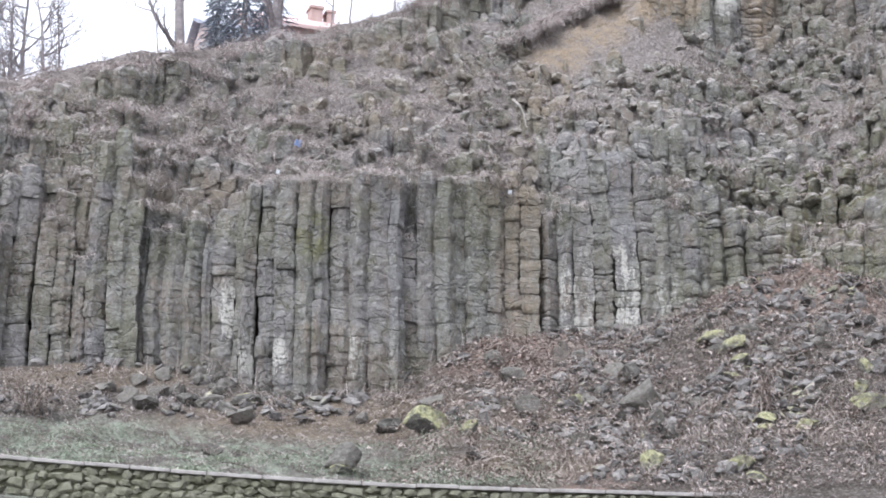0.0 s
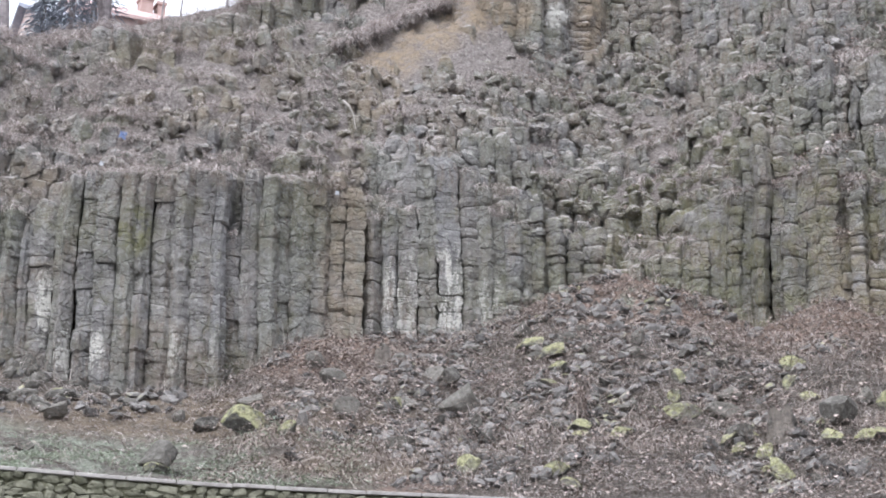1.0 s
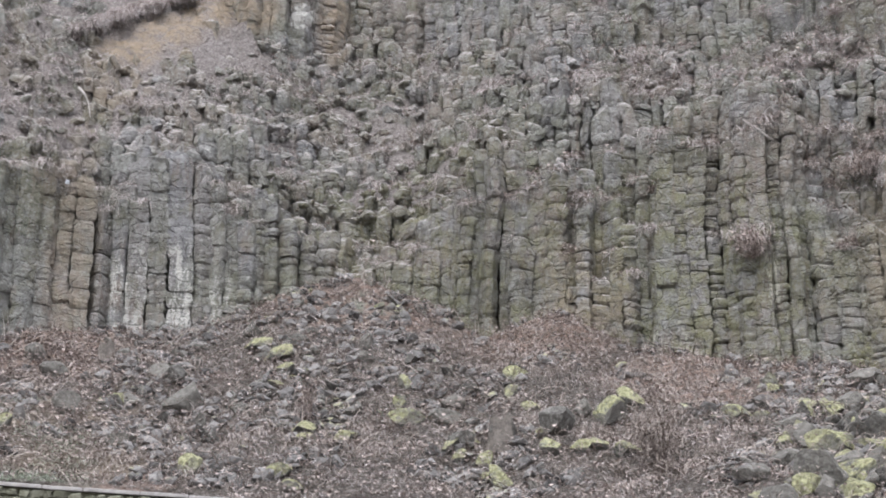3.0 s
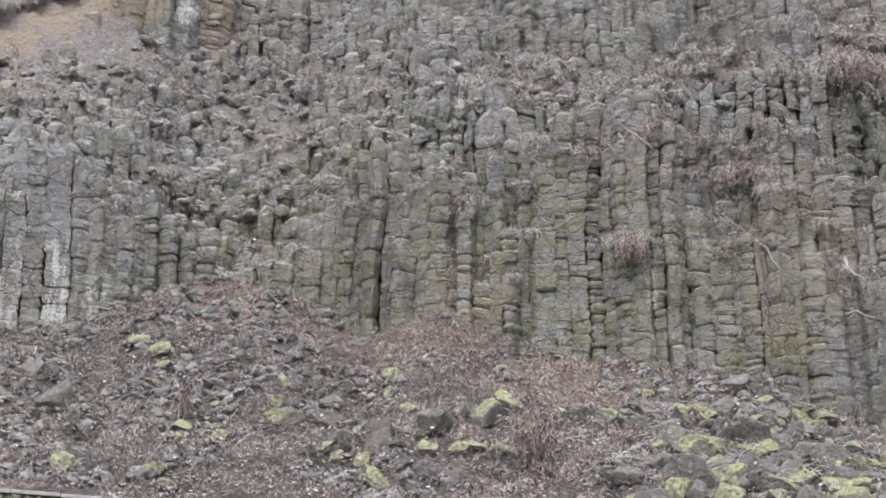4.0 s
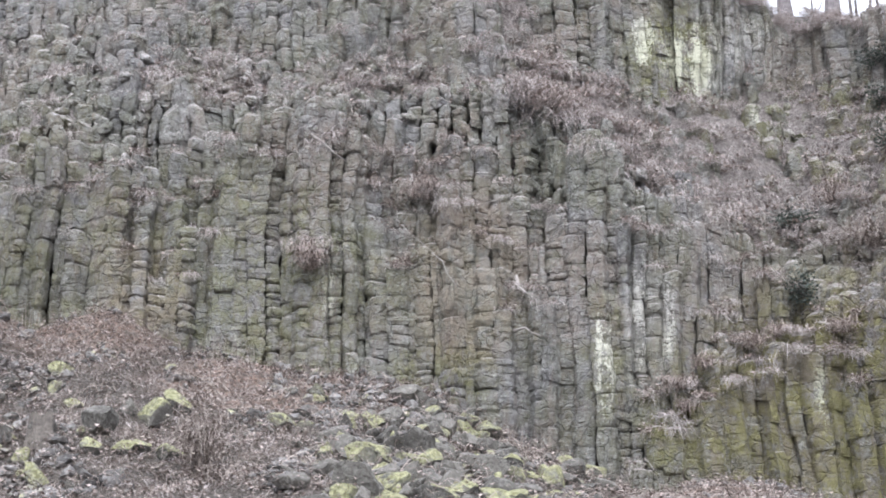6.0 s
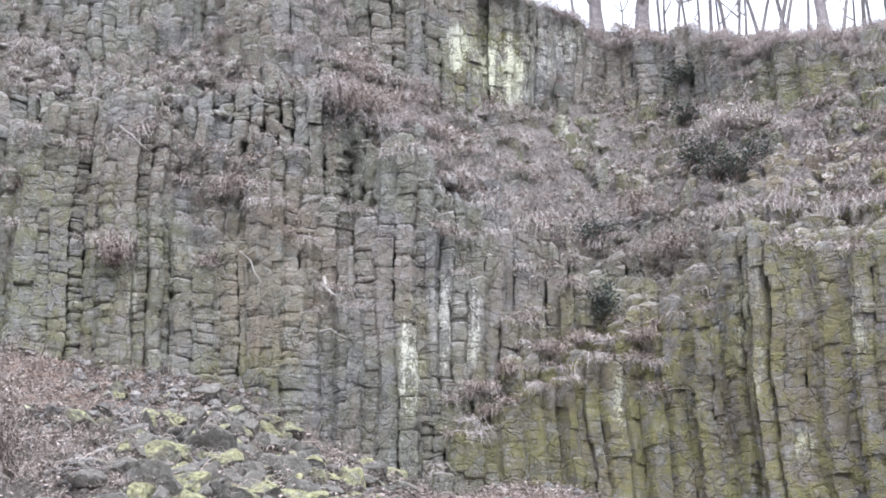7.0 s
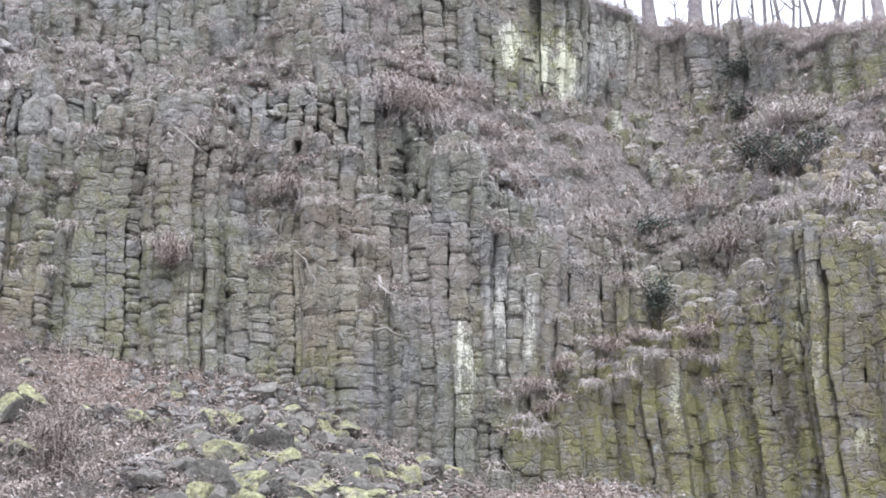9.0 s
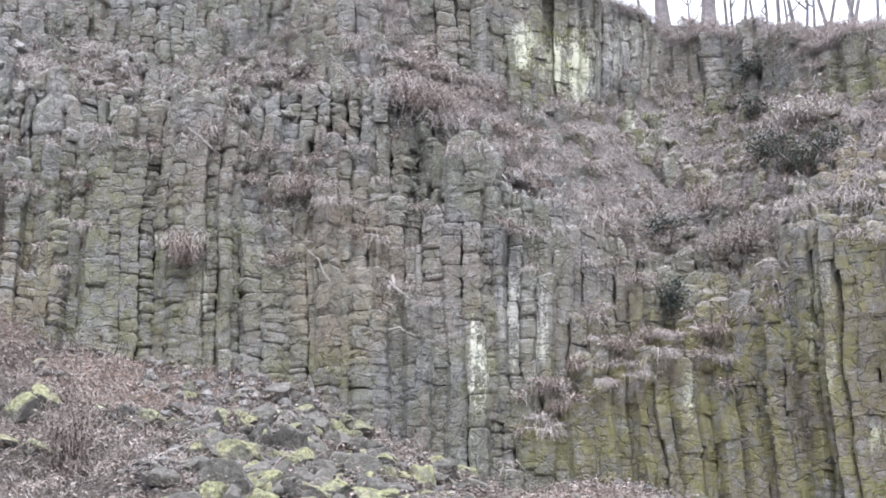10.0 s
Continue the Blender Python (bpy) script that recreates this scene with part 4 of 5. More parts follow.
ROCKS_C = ((17.14, 8.65, 0.38, 0.67, 1), (19.23, 11.57, 0.58, 0.53, 1), (19.07, 10.97, 0.32, 1.00, 1),
           (19.76, 10.49, 0.45, 0.40, 1), (23.28, 10.42, 0.70, 0.73, 1), (22.55, 9.94, 0.83, 0.69, 1),
           (21.65, 10.32, 0.45, 0.71, 0), (16.85, 10.48, 0.64, 0.50, 0), (16.64, 9.98, 0.70, 0.45, 0),
           (17.56, 9.83, 0.58, 0.40, 0), (17.24, 9.21, 0.64, 0.48, 0), (20.72, 9.62, 0.77, 0.67, 0),
           (18.67, 9.24, 0.58, 1.00, 0), (20.11, 9.55, 0.45, 0.43, 1), (20.40, 8.94, 0.51, 0.62, 1),
           (21.51, 8.97, 0.51, 0.50, 1), (22.12, 9.05, 0.45, 0.57, 1), (23.21, 8.81, 0.51, 0.55, 1),)
ROCKS_D = ((11.21, 12.70, 0.58, 0.49, 0), (10.12, 12.10, 0.51, 0.45, 0), (13.74, 12.24, 0.45, 0.46, 0),
           (13.35, 10.32, 0.51, 0.50, 0), (29.87, 7.59, 0.83, 0.77, 0), (30.26, 10.11, 0.38, 0.83, 1),
           (29.65, 9.98, 0.32, 0.80, 1), (32.04, 9.14, 0.90, 0.71, 0), (29.22, 9.35, 0.45, 0.71, 1),
           (28.70, 8.90, 0.45, 0.57, 1), (30.31, 8.72, 0.90, 0.50, 1), (31.04, 9.42, 0.38, 0.83, 1),
           (31.71, 10.96, 0.77, 0.47, 0), (32.25, 10.78, 0.45, 0.71, 0), (32.08, 10.09, 0.51, 0.35, 0),
           (32.97, 9.91, 0.64, 0.40, 0), (33.64, 9.29, 0.45, 0.86, 0), (33.41, 8.65, 0.45, 1.00, 0),)
ROCKS_E = ((32.51, 8.53, 0.58, 0.67, 1), (34.47, 8.19, 0.90, 0.57, 0), (33.44, 7.43, 1.02, 0.35, 1),
           (31.67, 7.47, 0.64, 0.48, 0), (34.72, 7.44, 0.77, 0.58, 0), (27.30, 9.98, 0.77, 0.33, 1),
           (30.99, 8.07, 0.64, 0.60, 0), (28.79, 8.26, 0.64, 0.48, 0), (27.67, 7.88, 0.77, 0.40, 0),
           (36.76, 8.08, 0.51, 0.75, 1), (35.45, 8.76, 0.70, 0.36, 0), (37.78, 8.21, 0.77, 0.42, 0),
           (34.77, 8.11, 0.77, 0.67, 0), (38.17, 7.61, 0.70, 0.40, 0), (36.05, 7.59, 0.64, 0.40, 0),
           (32.49, 10.23, 0.64, 0.60, 1), (31.06, 9.46, 0.58, 0.67, 0), (33.72, 9.27, 0.45, 0.69, 1),)
ROCKS_F = ((32.90, 9.77, 0.38, 0.67, 1), (34.23, 8.67, 0.51, 0.55, 1), (31.68, 8.66, 0.51, 0.60, 1),
           (33.31, 8.27, 0.64, 0.56, 0),)


def lay_boulders():
    r = random.Random(23)
    k = 0
    for az, el, wide, tall, mossy in ROCKS_A + ROCKS_B + ROCKS_C + ROCKS_D + ROCKS_E + ROCKS_F:
        p = meet(az, el)
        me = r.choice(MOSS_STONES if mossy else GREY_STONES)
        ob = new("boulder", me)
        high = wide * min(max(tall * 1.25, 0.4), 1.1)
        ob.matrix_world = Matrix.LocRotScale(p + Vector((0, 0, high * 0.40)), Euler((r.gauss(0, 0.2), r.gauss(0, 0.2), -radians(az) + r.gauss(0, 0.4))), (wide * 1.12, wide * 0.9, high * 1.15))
        if mossy:
            label = "basalt boulder with yellow-green moss lying on the litter"
        elif wide > 0.75:
            label = "large dark grey basalt boulder half sunk in litter"
        else:
            label = "dark grey basalt boulder lying among dead leaves"
        tagged(ob, label, "boulder", "fallen boulders")
    # the heaps at the foot of the rock
    for mid, wide, low, high, share, count, where in ((33.2, 2.3, 6.9, 10.8, 0.36, 200, "in the heap below the columns"), (-8.5, 2.6, 10.1, 11.5, 0.06, 36, "along the foot of the columns")):
        for _ in range(count):
            az, el = r.gauss(mid, wide), r.uniform(low, high)
            foot = float(np.degrees(np.arctan(np.interp(az, LAND[:, 0], TAN[:, 0]))))
            if abs(az - mid) > 2.6 * wide or el > foot - 0.15 or el > high + 0.2 - abs(az - mid) * 0.2:
                continue
            p = meet(az, el)
            mossy = r.random() < share
            w = r.uniform(0.24, 0.72)
            ob = new("boulder", r.choice(MOSS_STONES if mossy else GREY_STONES))
            ob.matrix_world = Matrix.LocRotScale(p + Vector((0, 0, w * (0.22 if mid > 0 else 0.06))), Euler((r.gauss(0, 0.4), r.gauss(0, 0.4), r.uniform(0, 6.28))), (w * r.uniform(1.0, 1.4), w * r.uniform(0.8, 1.0), w * r.uniform(0.6, 0.95)))
            tagged(ob, ("mossy basalt boulder " if mossy else "dark basalt boulder ") + where, "boulder", "boulder heap")
    # smaller fallen stones
    for _ in range(900):
        az = r.uniform(-14, 38)
        r0 = float(lie(az)[0])
        d = r0 - 0.4 - r.random() * 8.5
        x, y, z = hillside(az, d)
        el = math.degrees(math.atan2(z - 1.6, d))
        stony = thick(az, d, 0.35, 12) + (0.25 if 4 < az < 13 or 28 < az < 37 or -12 < az < -5 else -0.22)
        if el < 7.3 or stony < 0.05 or (az < 1 and el < 10.4) or (az < 9 and d < wall_at(az)[0] + 1.0):
            continue
        mossy = r.random() < (0.45 if az > 28 else 0.15)
        ob = new("fallen_stone", r.choice(MOSS_STONES if mossy else GREY_STONES))
        w = 0.16 + 0.36 * r.random() ** 1.8
        ob.matrix_world = Matrix.LocRotScale((x, y, z + w * 0.10), Euler((r.gauss(0, 0.5), r.gauss(0, 0.5), r.uniform(0, 6.28))), (w * r.uniform(1.0, 1.7), w, w * r.uniform(0.4, 0.8)))
        tagged(ob, "small mossy basalt stone fallen on the slope" if mossy else "small grey basalt stone fallen on the slope", "stone", "fallen stones")


lay_boulders()


def lay_rubble():
    """Countless small broken slabs."""
    r = random.Random(31)
    bm = bmesh.new()
    bmesh.ops.create_icosphere(bm, subdivisions=1, radius=0.55)
    shape = [v.co.copy() for v in bm.verts]
    tris = [tuple(v.index for v in f.verts) for f in bm.faces]
    bm.free()
    kinds = []
    for _ in range(16):
        cuts = [(Vector((r.gauss(0, 1), r.gauss(0, 1), r.gauss(0, 0.7))).normalized(), r.uniform(0.22, 0.42)) for _ in range(8)]
        pts = []
        for c in shape:
            v = c.copy()
            for n, d in cuts:
                k = v.dot(n)
                if k > d:
                    v -= n * (k - d)
            pts.append(v * r.uniform(0.92, 1.08))
        kinds.append(pts)
    verts, faces = [], []
    for _ in range(12000):
        az = r.uniform(-18, 48)
        r0 = float(lie(az)[0])
        d = r0 + 0.1 - r.random() * 9.5
        x, y, z = hillside(az, d)
        el = math.degrees(math.atan2(z - 1.6, d))
        stony = thick(az, d, 0.35, 12) + 0.6 * thick(az, d, 1.3, 15) + (0.22 if 4 < az < 13 or 28 < az < 38 or -13 < az < -4 else -0.15)
        if el < 6.8 or stony < 0.0 or (az < 1 and el < 9.9) or (az < 9 and d < wall_at(az)[0] + 0.6):
            continue
        w = 0.09 + 0.36 * r.random() ** 2.0
        m = Matrix.LocRotScale((x, y, z + w * 0.15), Euler((r.gauss(0.15, 0.4), r.gauss(0, 0.4), r.uniform(0, 6.28))), (w * r.uniform(0.9, 1.7), w, w * r.uniform(0.35, 0.7)))
        b = len(verts)
        verts += [m @ c for c in r.choice(kinds)]
        faces += [(i + b, j + b, k + b) for i, j, k in tris]
    ob = new("rubble", mesh_of("rubble", verts, faces, RUBBLE))
    tagged(ob, "loose broken basalt slabs on the fallen slope", "rubble", kind="stuff")


lay_rubble()


# ---------------------------------------------------------------- turf lip, shrubs, dead branches, litter
def tube(bm, pts, radii, n=6):
    """A tapered limb along points."""
    rings = []
    for i, p in enumerate(pts):
        p = Vector(p)
        d = (Vector(pts[min(i + 1, len(pts) - 1)]) - Vector(pts[max(i - 1, 0)])).normalized()
        u = d.orthogonal().normalized()
        w = d.cross(u)
        rings.append([bm.verts.new(p + (u * math.cos(2 * math.pi * k / n) + w * math.sin(2 * math.pi * k / n)) * radii[i]) for k in range(n)])
    for a, b in zip(rings, rings[1:]):
        for k in range(n):
            bm.faces.new((a[k], a[(k + 1) % n], b[(k + 1) % n], b[k]))
    bm.faces.new(rings[-1])
    bm.faces.new(rings[0][::-1])


def dead_branch(points, thick_m, label):
    bm = bmesh.new()
    pts = [on_rock(a, e, o) for a, e, o in points]
    tube(bm, pts, [thick_m * (1 - 0.7 * i / (len(pts) - 1)) for i in range(len(pts))])
    me = bpy.data.meshes.new("dead_branch")
    bm.to_mesh(me)
    bm.free()
    me.materials.append(DEADWOOD)
    tagged(new("dead_branch", me), label, "branch", "dead branches")


dead_branch(((35.70, 15.55, 0.35), (35.80, 15.15, 0.5), (36.05, 14.95, 0.55), (36.50, 14.82, 0.4)), 0.05, "bleached bent dead branch caught on the columns")
dead_branch(((32.55, 16.4, 0.3), (32.95, 16.1, 0.5), (33.1, 15.7, 0.5), (33.4, 15.3, 0.5), (33.75, 14.95, 0.3)), 0.02, "thin grey forked dead branch against the columns")
dead_branch(((27.90, 20.6, 0.2), (28.3, 20.35, 0.5), (28.8, 19.95, 0.6), (29.25, 19.65, 0.3)), 0.03, "thin pale dead branch lying over column tops")
dead_branch(((2.70, 21.5, 0.2), (2.95, 21.3, 0.5), (3.10, 21.0, 0.5), (3.20, 20.5, 0.3)), 0.04, "pale bent root hanging out of the slope")
dead_branch(((35.6, 13.6, 0.2), (36.0, 13.7, 0.5), (36.3, 13.5, 0.5), (36.6, 13.4, 0.3)), 0.03, "short grey dead branch caught on the columns")
dead_branch(((31.2, 17.6, 0.2), (31.6, 17.2, 0.4), (32.1, 16.8, 0.5), (32.6, 16.4, 0.3)), 0.012, "thin grey twig leaning on the columns")


def shrub(az, el, wide, high, n, leaf_mat, name, label, hang=0.0):
    """A bush of stems with small leaves, rooted on the slope."""
    foot = float(np.degrees(np.arctan(np.interp(az, LAND[:, 0], TAN[:, 0]))))
    base = meet(az, el) if el < foot else on_rock(az, el, 0.0)
    root = new(name)
    root.location = base
    r = random.Random(int(az * 100))
    ox, oy = toward(az)
    stems, crown = bmesh.new(), Ribbons()
    for _ in range(14):
        a, lean = r.uniform(0, 6.28), r.uniform(0.1, 0.5) * wide
        tip = Vector((math.cos(a) * lean + ox * 0.35, math.sin(a) * lean + oy * 0.35, high * r.uniform(0.4, 0.95) - hang))
        mid = tip * 0.5 + Vector((r.gauss(0, 0.08), r.gauss(0, 0.08), 0.12))
        tube(stems, (Vector((r.gauss(0, 0.1), r.gauss(0, 0.1), -0.1)), mid, tip), (0.022, 0.015, 0.006), 4)
        for _ in range(n):
            u = r.uniform(0.25, 1.1)
            p = tip * u + Vector((r.gauss(0, 0.13 * wide), r.gauss(0, 0.13 * wide), r.gauss(0, 0.24 * high)))
            if leaf_mat is not IVY and r.random() < 0.55:
                way = Vector((r.gauss(0, 1) + ox, r.gauss(0, 1) + oy, 0)).normalized()
                k = r.uniform(0.12, 0.40)
                crown.blade((p, p + way * k * 0.4 + Vector((0, 0, k * 0.15)), p + way * k * 0.8 - Vector((0, 0, k * r.uniform(0.1, 0.7)))), r.uniform(0.012, 0.024), (-way.y, way.x, r.uniform(-0.5, 0.5)))
            else:
                crown.leaf(p, r.uniform(0.05, 0.11), r)
    part("stem", stems, TWIG, root)
    fo = new("foliage", mesh_of("foliage", crown.v, crown.f, leaf_mat))
    fo.parent = root
    tagged(root, label, "bush")


for iv_az, iv_el, iv_w in ((49.6, 19.3, 1.2), (50.4, 18.9, 1.5), (51.2, 18.8, 1.5), (52.0, 19.2, 1.2)):
    shrub(iv_az, iv_el, iv_w, 0.65, 52, IVY, "ivy_bush", "dark green ivy growing over a rock step on the slope")
shrub(51.0, 20.5, 2.4, 0.35, 150, DRY_GRASS, "dry_bush", "bleached shaggy grass clump draped over the ivy", 0.1)
shrub(49.5, 22.2, 1.2, 0.5, 90, IVY, "ivy_bush", "small dark ivy bush below the crest")
shrub(49.45, 20.8, 0.8, 0.5, 45, IVY, "ivy_bush", "narrow dark ivy clump hanging from the upper rock")
shrub(45.8, 17.0, 1.5, 0.4, 60, IVY, "ivy_bush", "low ivy with leaves trailing over the ledge", 0.2)
shrub(46.1, 14.6, 0.9, 0.9, 70, IVY, "ivy_bush", "ivy hanging down the mossy columns", 0.5)
shrub(48.6, 16.2, 2.6, 0.8, 150, TWIG, "bramble_bush", "tangled dark brambles hanging over the ledge", 0.3)
shrub(47.5, 17.6, 2.0, 0.6, 50, DEAD_LEAF, "bramble_bush", "low brown brambles on the littered slope", 0.1)
shrub(28.1, 15.9, 1.1, 0.5, 60, DEAD_LEAF, "dry_bush", "reddish dry bush growing on a column top", 0.1)
shrub(32.4, 18.4, 1.4, 0.4, 60, DEAD_LEAF, "dry_bush", "dry brambles spread over a ledge", 0.1)
shrub(37.2, 21.6, 1.8, 0.7, 70, DEAD_LEAF, "dry_bush", "pale dry bush hanging over the column tops", 0.35)
shrub(36.2, 22.2, 1.3, 0.7, 50, DRY_GRASS, "dry_bush", "bleached shaggy bush hanging over the rock edge", 0.3)
shrub(-14.6, 9.9, 1.9, 0.9, 60, TWIG, "bramble_bush", "grey-brown bramble bush at the edge of the grass")
shrub(24.4, 8.35, 1.1, 1.1, 130, TWIG, "bramble_bush", "dark brown bramble bush on the fallen slope")
shrub(11.6, 10.2, 0.5, 0.9, 14, DEAD_LEAF, "dry_bush", "small rusty dry shrub between the stones")
for led_az, led_el, led_w in ((41.4, 11.5, 1.3), (42.6, 12.2, 1.0), (44.2, 12.9, 1.2), (45.2, 13.2, 1.0), (47.4, 13.3, 1.0), (41.9, 10.7, 0.8)):
    shrub(led_az, led_el, led_w, 0.3, 20, DEAD_LEAF, "dry_bush", "dry brambles on a mossy broken ledge", 0.15)


def ledge_bushes():
    """Tangles of dry brambles on the broken column heads of the face."""
    r = random.Random(83)
    made = 0
    for cx, cy, top, az, d, zone, low in SEATS:
        if zone != "face" or not 15 < az < 58 or top > float(lie(az)[2]) - 0.5 or r.random() > 0.30 or made >= 46:
            continue
        root = new("bramble_tangle")
        root.location = (cx, cy, top)
        ox, oy = toward(az)
        stems, crown = bmesh.new(), Ribbons()
        k = r.uniform(0.35, 0.75)
        for _ in range(9):
            tip = Vector((ox * r.uniform(0.1, 0.5) + r.gauss(0, 0.35) * k, oy * r.uniform(0.1, 0.5) + r.gauss(0, 0.35) * k, r.uniform(-0.35, 0.35) * k))
            mid = tip * 0.5 + Vector((0, 0, r.uniform(0.1, 0.3) * k + 0.08))
            tube(stems, (Vector((0, 0, 0.02)), mid, tip), (0.014, 0.010, 0.005), 4)
            for _ in range(r.randint(10, 22)):
                q = tip * r.uniform(0.2, 1.1) + Vector((r.gauss(0, 0.12), r.gauss(0, 0.12), r.uniform(0.0, 0.2)))
                crown.leaf(q, r.uniform(0.04, 0.10), r)
        part("stem", stems, TWIG, root)
        fo = new("foliage", mesh_of("foliage", crown.v, crown.f, DEAD_LEAF))
        fo.parent = root
        tagged(root, "dry brown bramble tangle on a broken column head", "bush", "brambles on ledges")
        made += 1


ledge_bushes()


def turf_lip():
    """The undercut edge of turf above the bare earth."""
    bm = bmesh.new()
    r = random.Random(5)
    rows = []
    for i in range(49):
        u = i / 48
        az = 2.3 + 4.6 * u
        el = 23.25 + 1.75 * u + 0.12 * math.sin(u * 17)
        p = on_rock(az, el, 0.15)
        ox, oy = toward(az)
        o = Vector((ox, oy, 0))
        big = 0.55 + 0.25 * math.sin(u * 11) + r.gauss(0, 0.05)
        row = []
        for f, h in ((-2.2, 0.25), (-0.8, 0.22), (0.25, 0.18), (0.60, 0.02), (0.56, -0.16), (0.15, -0.26), (-0.45, -0.55), (-0.9, -1.1)):
            row.append(bm.verts.new(p + o * (f * big + r.gauss(0, 0.07)) + Vector((0, 0, h * big * 1.2 + r.gauss(0, 0.07)))))
        rows.append(row)
    for a, b in zip(rows, rows[1:]):
        for k in range(7):
            bm.faces.new((a[k], a[k + 1], b[k + 1], b[k]))
    for row in (rows[0], rows[-1]):
        bm.faces.new(row)
    bmesh.ops.recalc_face_normals(bm, faces=bm.faces)
    me = bpy.data.meshes.new("turf_edge")
    bm.to_mesh(me)
    bm.free()
    me.materials.append(SOIL)
    ob = tagged(new("turf_edge", me), "undercut edge of turf above bare ochre earth", "turf")
    rib = Ribbons()
    for i in range(420):
        u = r.random()
        az, el = 2.3 + 4.6 * u, 23.25 + 1.75 * u
        p = on_rock(az, el + r.uniform(0.0, 0.3), r.uniform(0.15, 0.5))
        tuft(rib, (p[0], p[1], p[2] + 0.10), az, r, 10, r.uniform(0.2, 0.5), 1.5, 0.012)
    g = new("hanging_grass", mesh_of("hanging_grass", rib.v, rib.f, DRY_GRASS))
    g.parent = ob


turf_lip()


def scrap(name, az, el, size, mat, label):
    """A crumpled piece of plastic."""
    r = random.Random(int(az * 77))
    bm = bmesh.new()
    bmesh.ops.create_grid(bm, x_segments=7, y_segments=7, size=size * 0.5)
    for v in bm.verts:
        v.co.z += r.gauss(0, size * 0.12)
        v.co.x *= 0.6 + 0.4 * abs(v.co.y / size)
    bmesh.ops.solidify(bm, geom=bm.faces[:], thickness=0.004)
    me = bpy.data.meshes.new(name)
    bm.to_mesh(me)
    bm.free()
    me.materials.append(mat)
    ob = new(name, me)
    p = on_rock(az, el, 0.25)
    ob.matrix_world = Matrix.LocRotScale(p, Euler((1.1, 0.2, -radians(az))), None)
    tagged(ob, label, "litter")


scrap("plastic_bag", -5.53, 19.9, 0.25, BLUE_CLOTH, "crumpled blue plastic bag caught in the grass")
scrap("plastic_scrap", -6.25, 18.85, 0.15, WHITE_CLOTH, "small whitish plastic scrap at the ledge edge")
scrap("plastic_scrap", 2.55, 18.2, 0.14, WHITE_CLOTH, "small pale scrap stuck on the slope")
scrap("plastic_scrap", 14.2, 18.6, 0.14, WHITE_CLOTH, "small pale scrap among the column stubs")


def tree_stump(az, el, wide, high, label):
    """A rotten broken stump with a ragged top."""
    r = random.Random(int(az * 50))
    p = meet(az, el)
    bm = bmesh.new()
    n = 14
    rings = []
    for k, (z, s) in enumerate(((-0.15, 1.25), (0.05, 1.12), (high * 0.4, 0.98), (high * 0.8, 0.92), (high, 0.88), (high * 0.9, 0.6))):
        ring = []
        for i in range(n):
            a = 2 * math.pi * i / n
            rag = r.gauss(0, 0.09) * high if k >= 4 else 0
            q = wide * 0.5 * s * (1 + 0.10 * math.sin(a * 5 + az) + r.gauss(0, 0.03))
            ring.append(bm.verts.new((math.cos(a) * q, math.sin(a) * q, z + rag)))
        rings.append(ring)
    for a, b in zip(rings, rings[1:]):
        for i in range(n):
            bm.faces.new((a[i], a[(i + 1) % n], b[(i + 1) % n], b[i]))
    bm.faces.new(rings[-1])
    me = bpy.data.meshes.new("tree_stump")
    bm.to_mesh(me)
    bm.free()
    me.materials.append(STUMP_WOOD)
    ob = new("tree_stump", me)
    ob.location = p
    tagged(ob, label, "stump")


tree_stump(18.67, 9.2, 0.55, 0.62, "brown rotten tree stump between mossy boulders")
tree_stump(4.35, 11.9, 0.40, 0.50, "short brown broken stump on the leafy slope")


# ---------------------------------------------------------------- trees and house on the crest
def tree_parts(seed, high, thick_m, lean=0.0, twigs=3):
    """Meshes of one bare tree about its foot: trunk, limbs and twigs."""
    r = random.Random(seed)
    trunk, limbs = bmesh.new(), bmesh.new()
    pts, radii = [], []
    p, d = Vector((0, 0, -0.4)), Vector((lean, 0, 1))
    n = 9
    for i in range(n + 1):
        pts.append(p.copy())
        radii.append(thick_m * (1.25 if i == 0 else 1.0) * (1 - 0.85 * i / n))
        d = (d + Vector((r.gauss(0, 0.06), r.gauss(0, 0.06), 0.05))).normalized()
        p = p + d * high / n
    tube(trunk, pts, radii, 8)

    def branch(start, way, long, rad, depth):
        q, w = start.copy(), way.copy()
        bp, br = [q.copy()], [rad]
        m = 4
        for i in range(m):
            w = (w + Vector((r.gauss(0, 0.2), r.gauss(0, 0.2), 0.10 + r.gauss(0, 0.12)))).normalized()
            q = q + w * long / m
            bp.append(q.copy())
            br.append(rad * (1 - 0.75 * (i + 1) / m))
        tube(limbs, bp, br, 5 if depth == 0 else 3)
        if depth < twigs - 1:
            for _ in range(5 if depth == 0 else 4):
                k = r.randint(1, m)
                side = (w + Vector((r.gauss(0, 0.7), r.gauss(0, 0.7), r.gauss(0.2, 0.5)))).normalized()
                branch(bp[k], side, long * r.uniform(0.35, 0.6), br[k] * 0.6 + 0.003, depth + 1)

    for i in range(1, n + 1):
        for _ in range(2 if i > 1 else 1):
            if i <= 2 and r.random() < 0.6:
                continue
            a = r.uniform(0, 6.28)
            branch(pts[i], Vector((math.cos(a), math.sin(a), r.uniform(0.3, 1.0))).normalized(), high * r.uniform(0.2, 0.38) * (1.1 - 0.5 * i / n), radii[i] * 0.55 + 0.01, 0)
    out = []
    for nm, bm in (("trunk", trunk), ("crown", limbs)):
        me = bpy.data.meshes.new(nm)
        bm.to_mesh(me)
        bm.free()
        me.materials.append(BARK)
        out.append((nm, me))
    return out


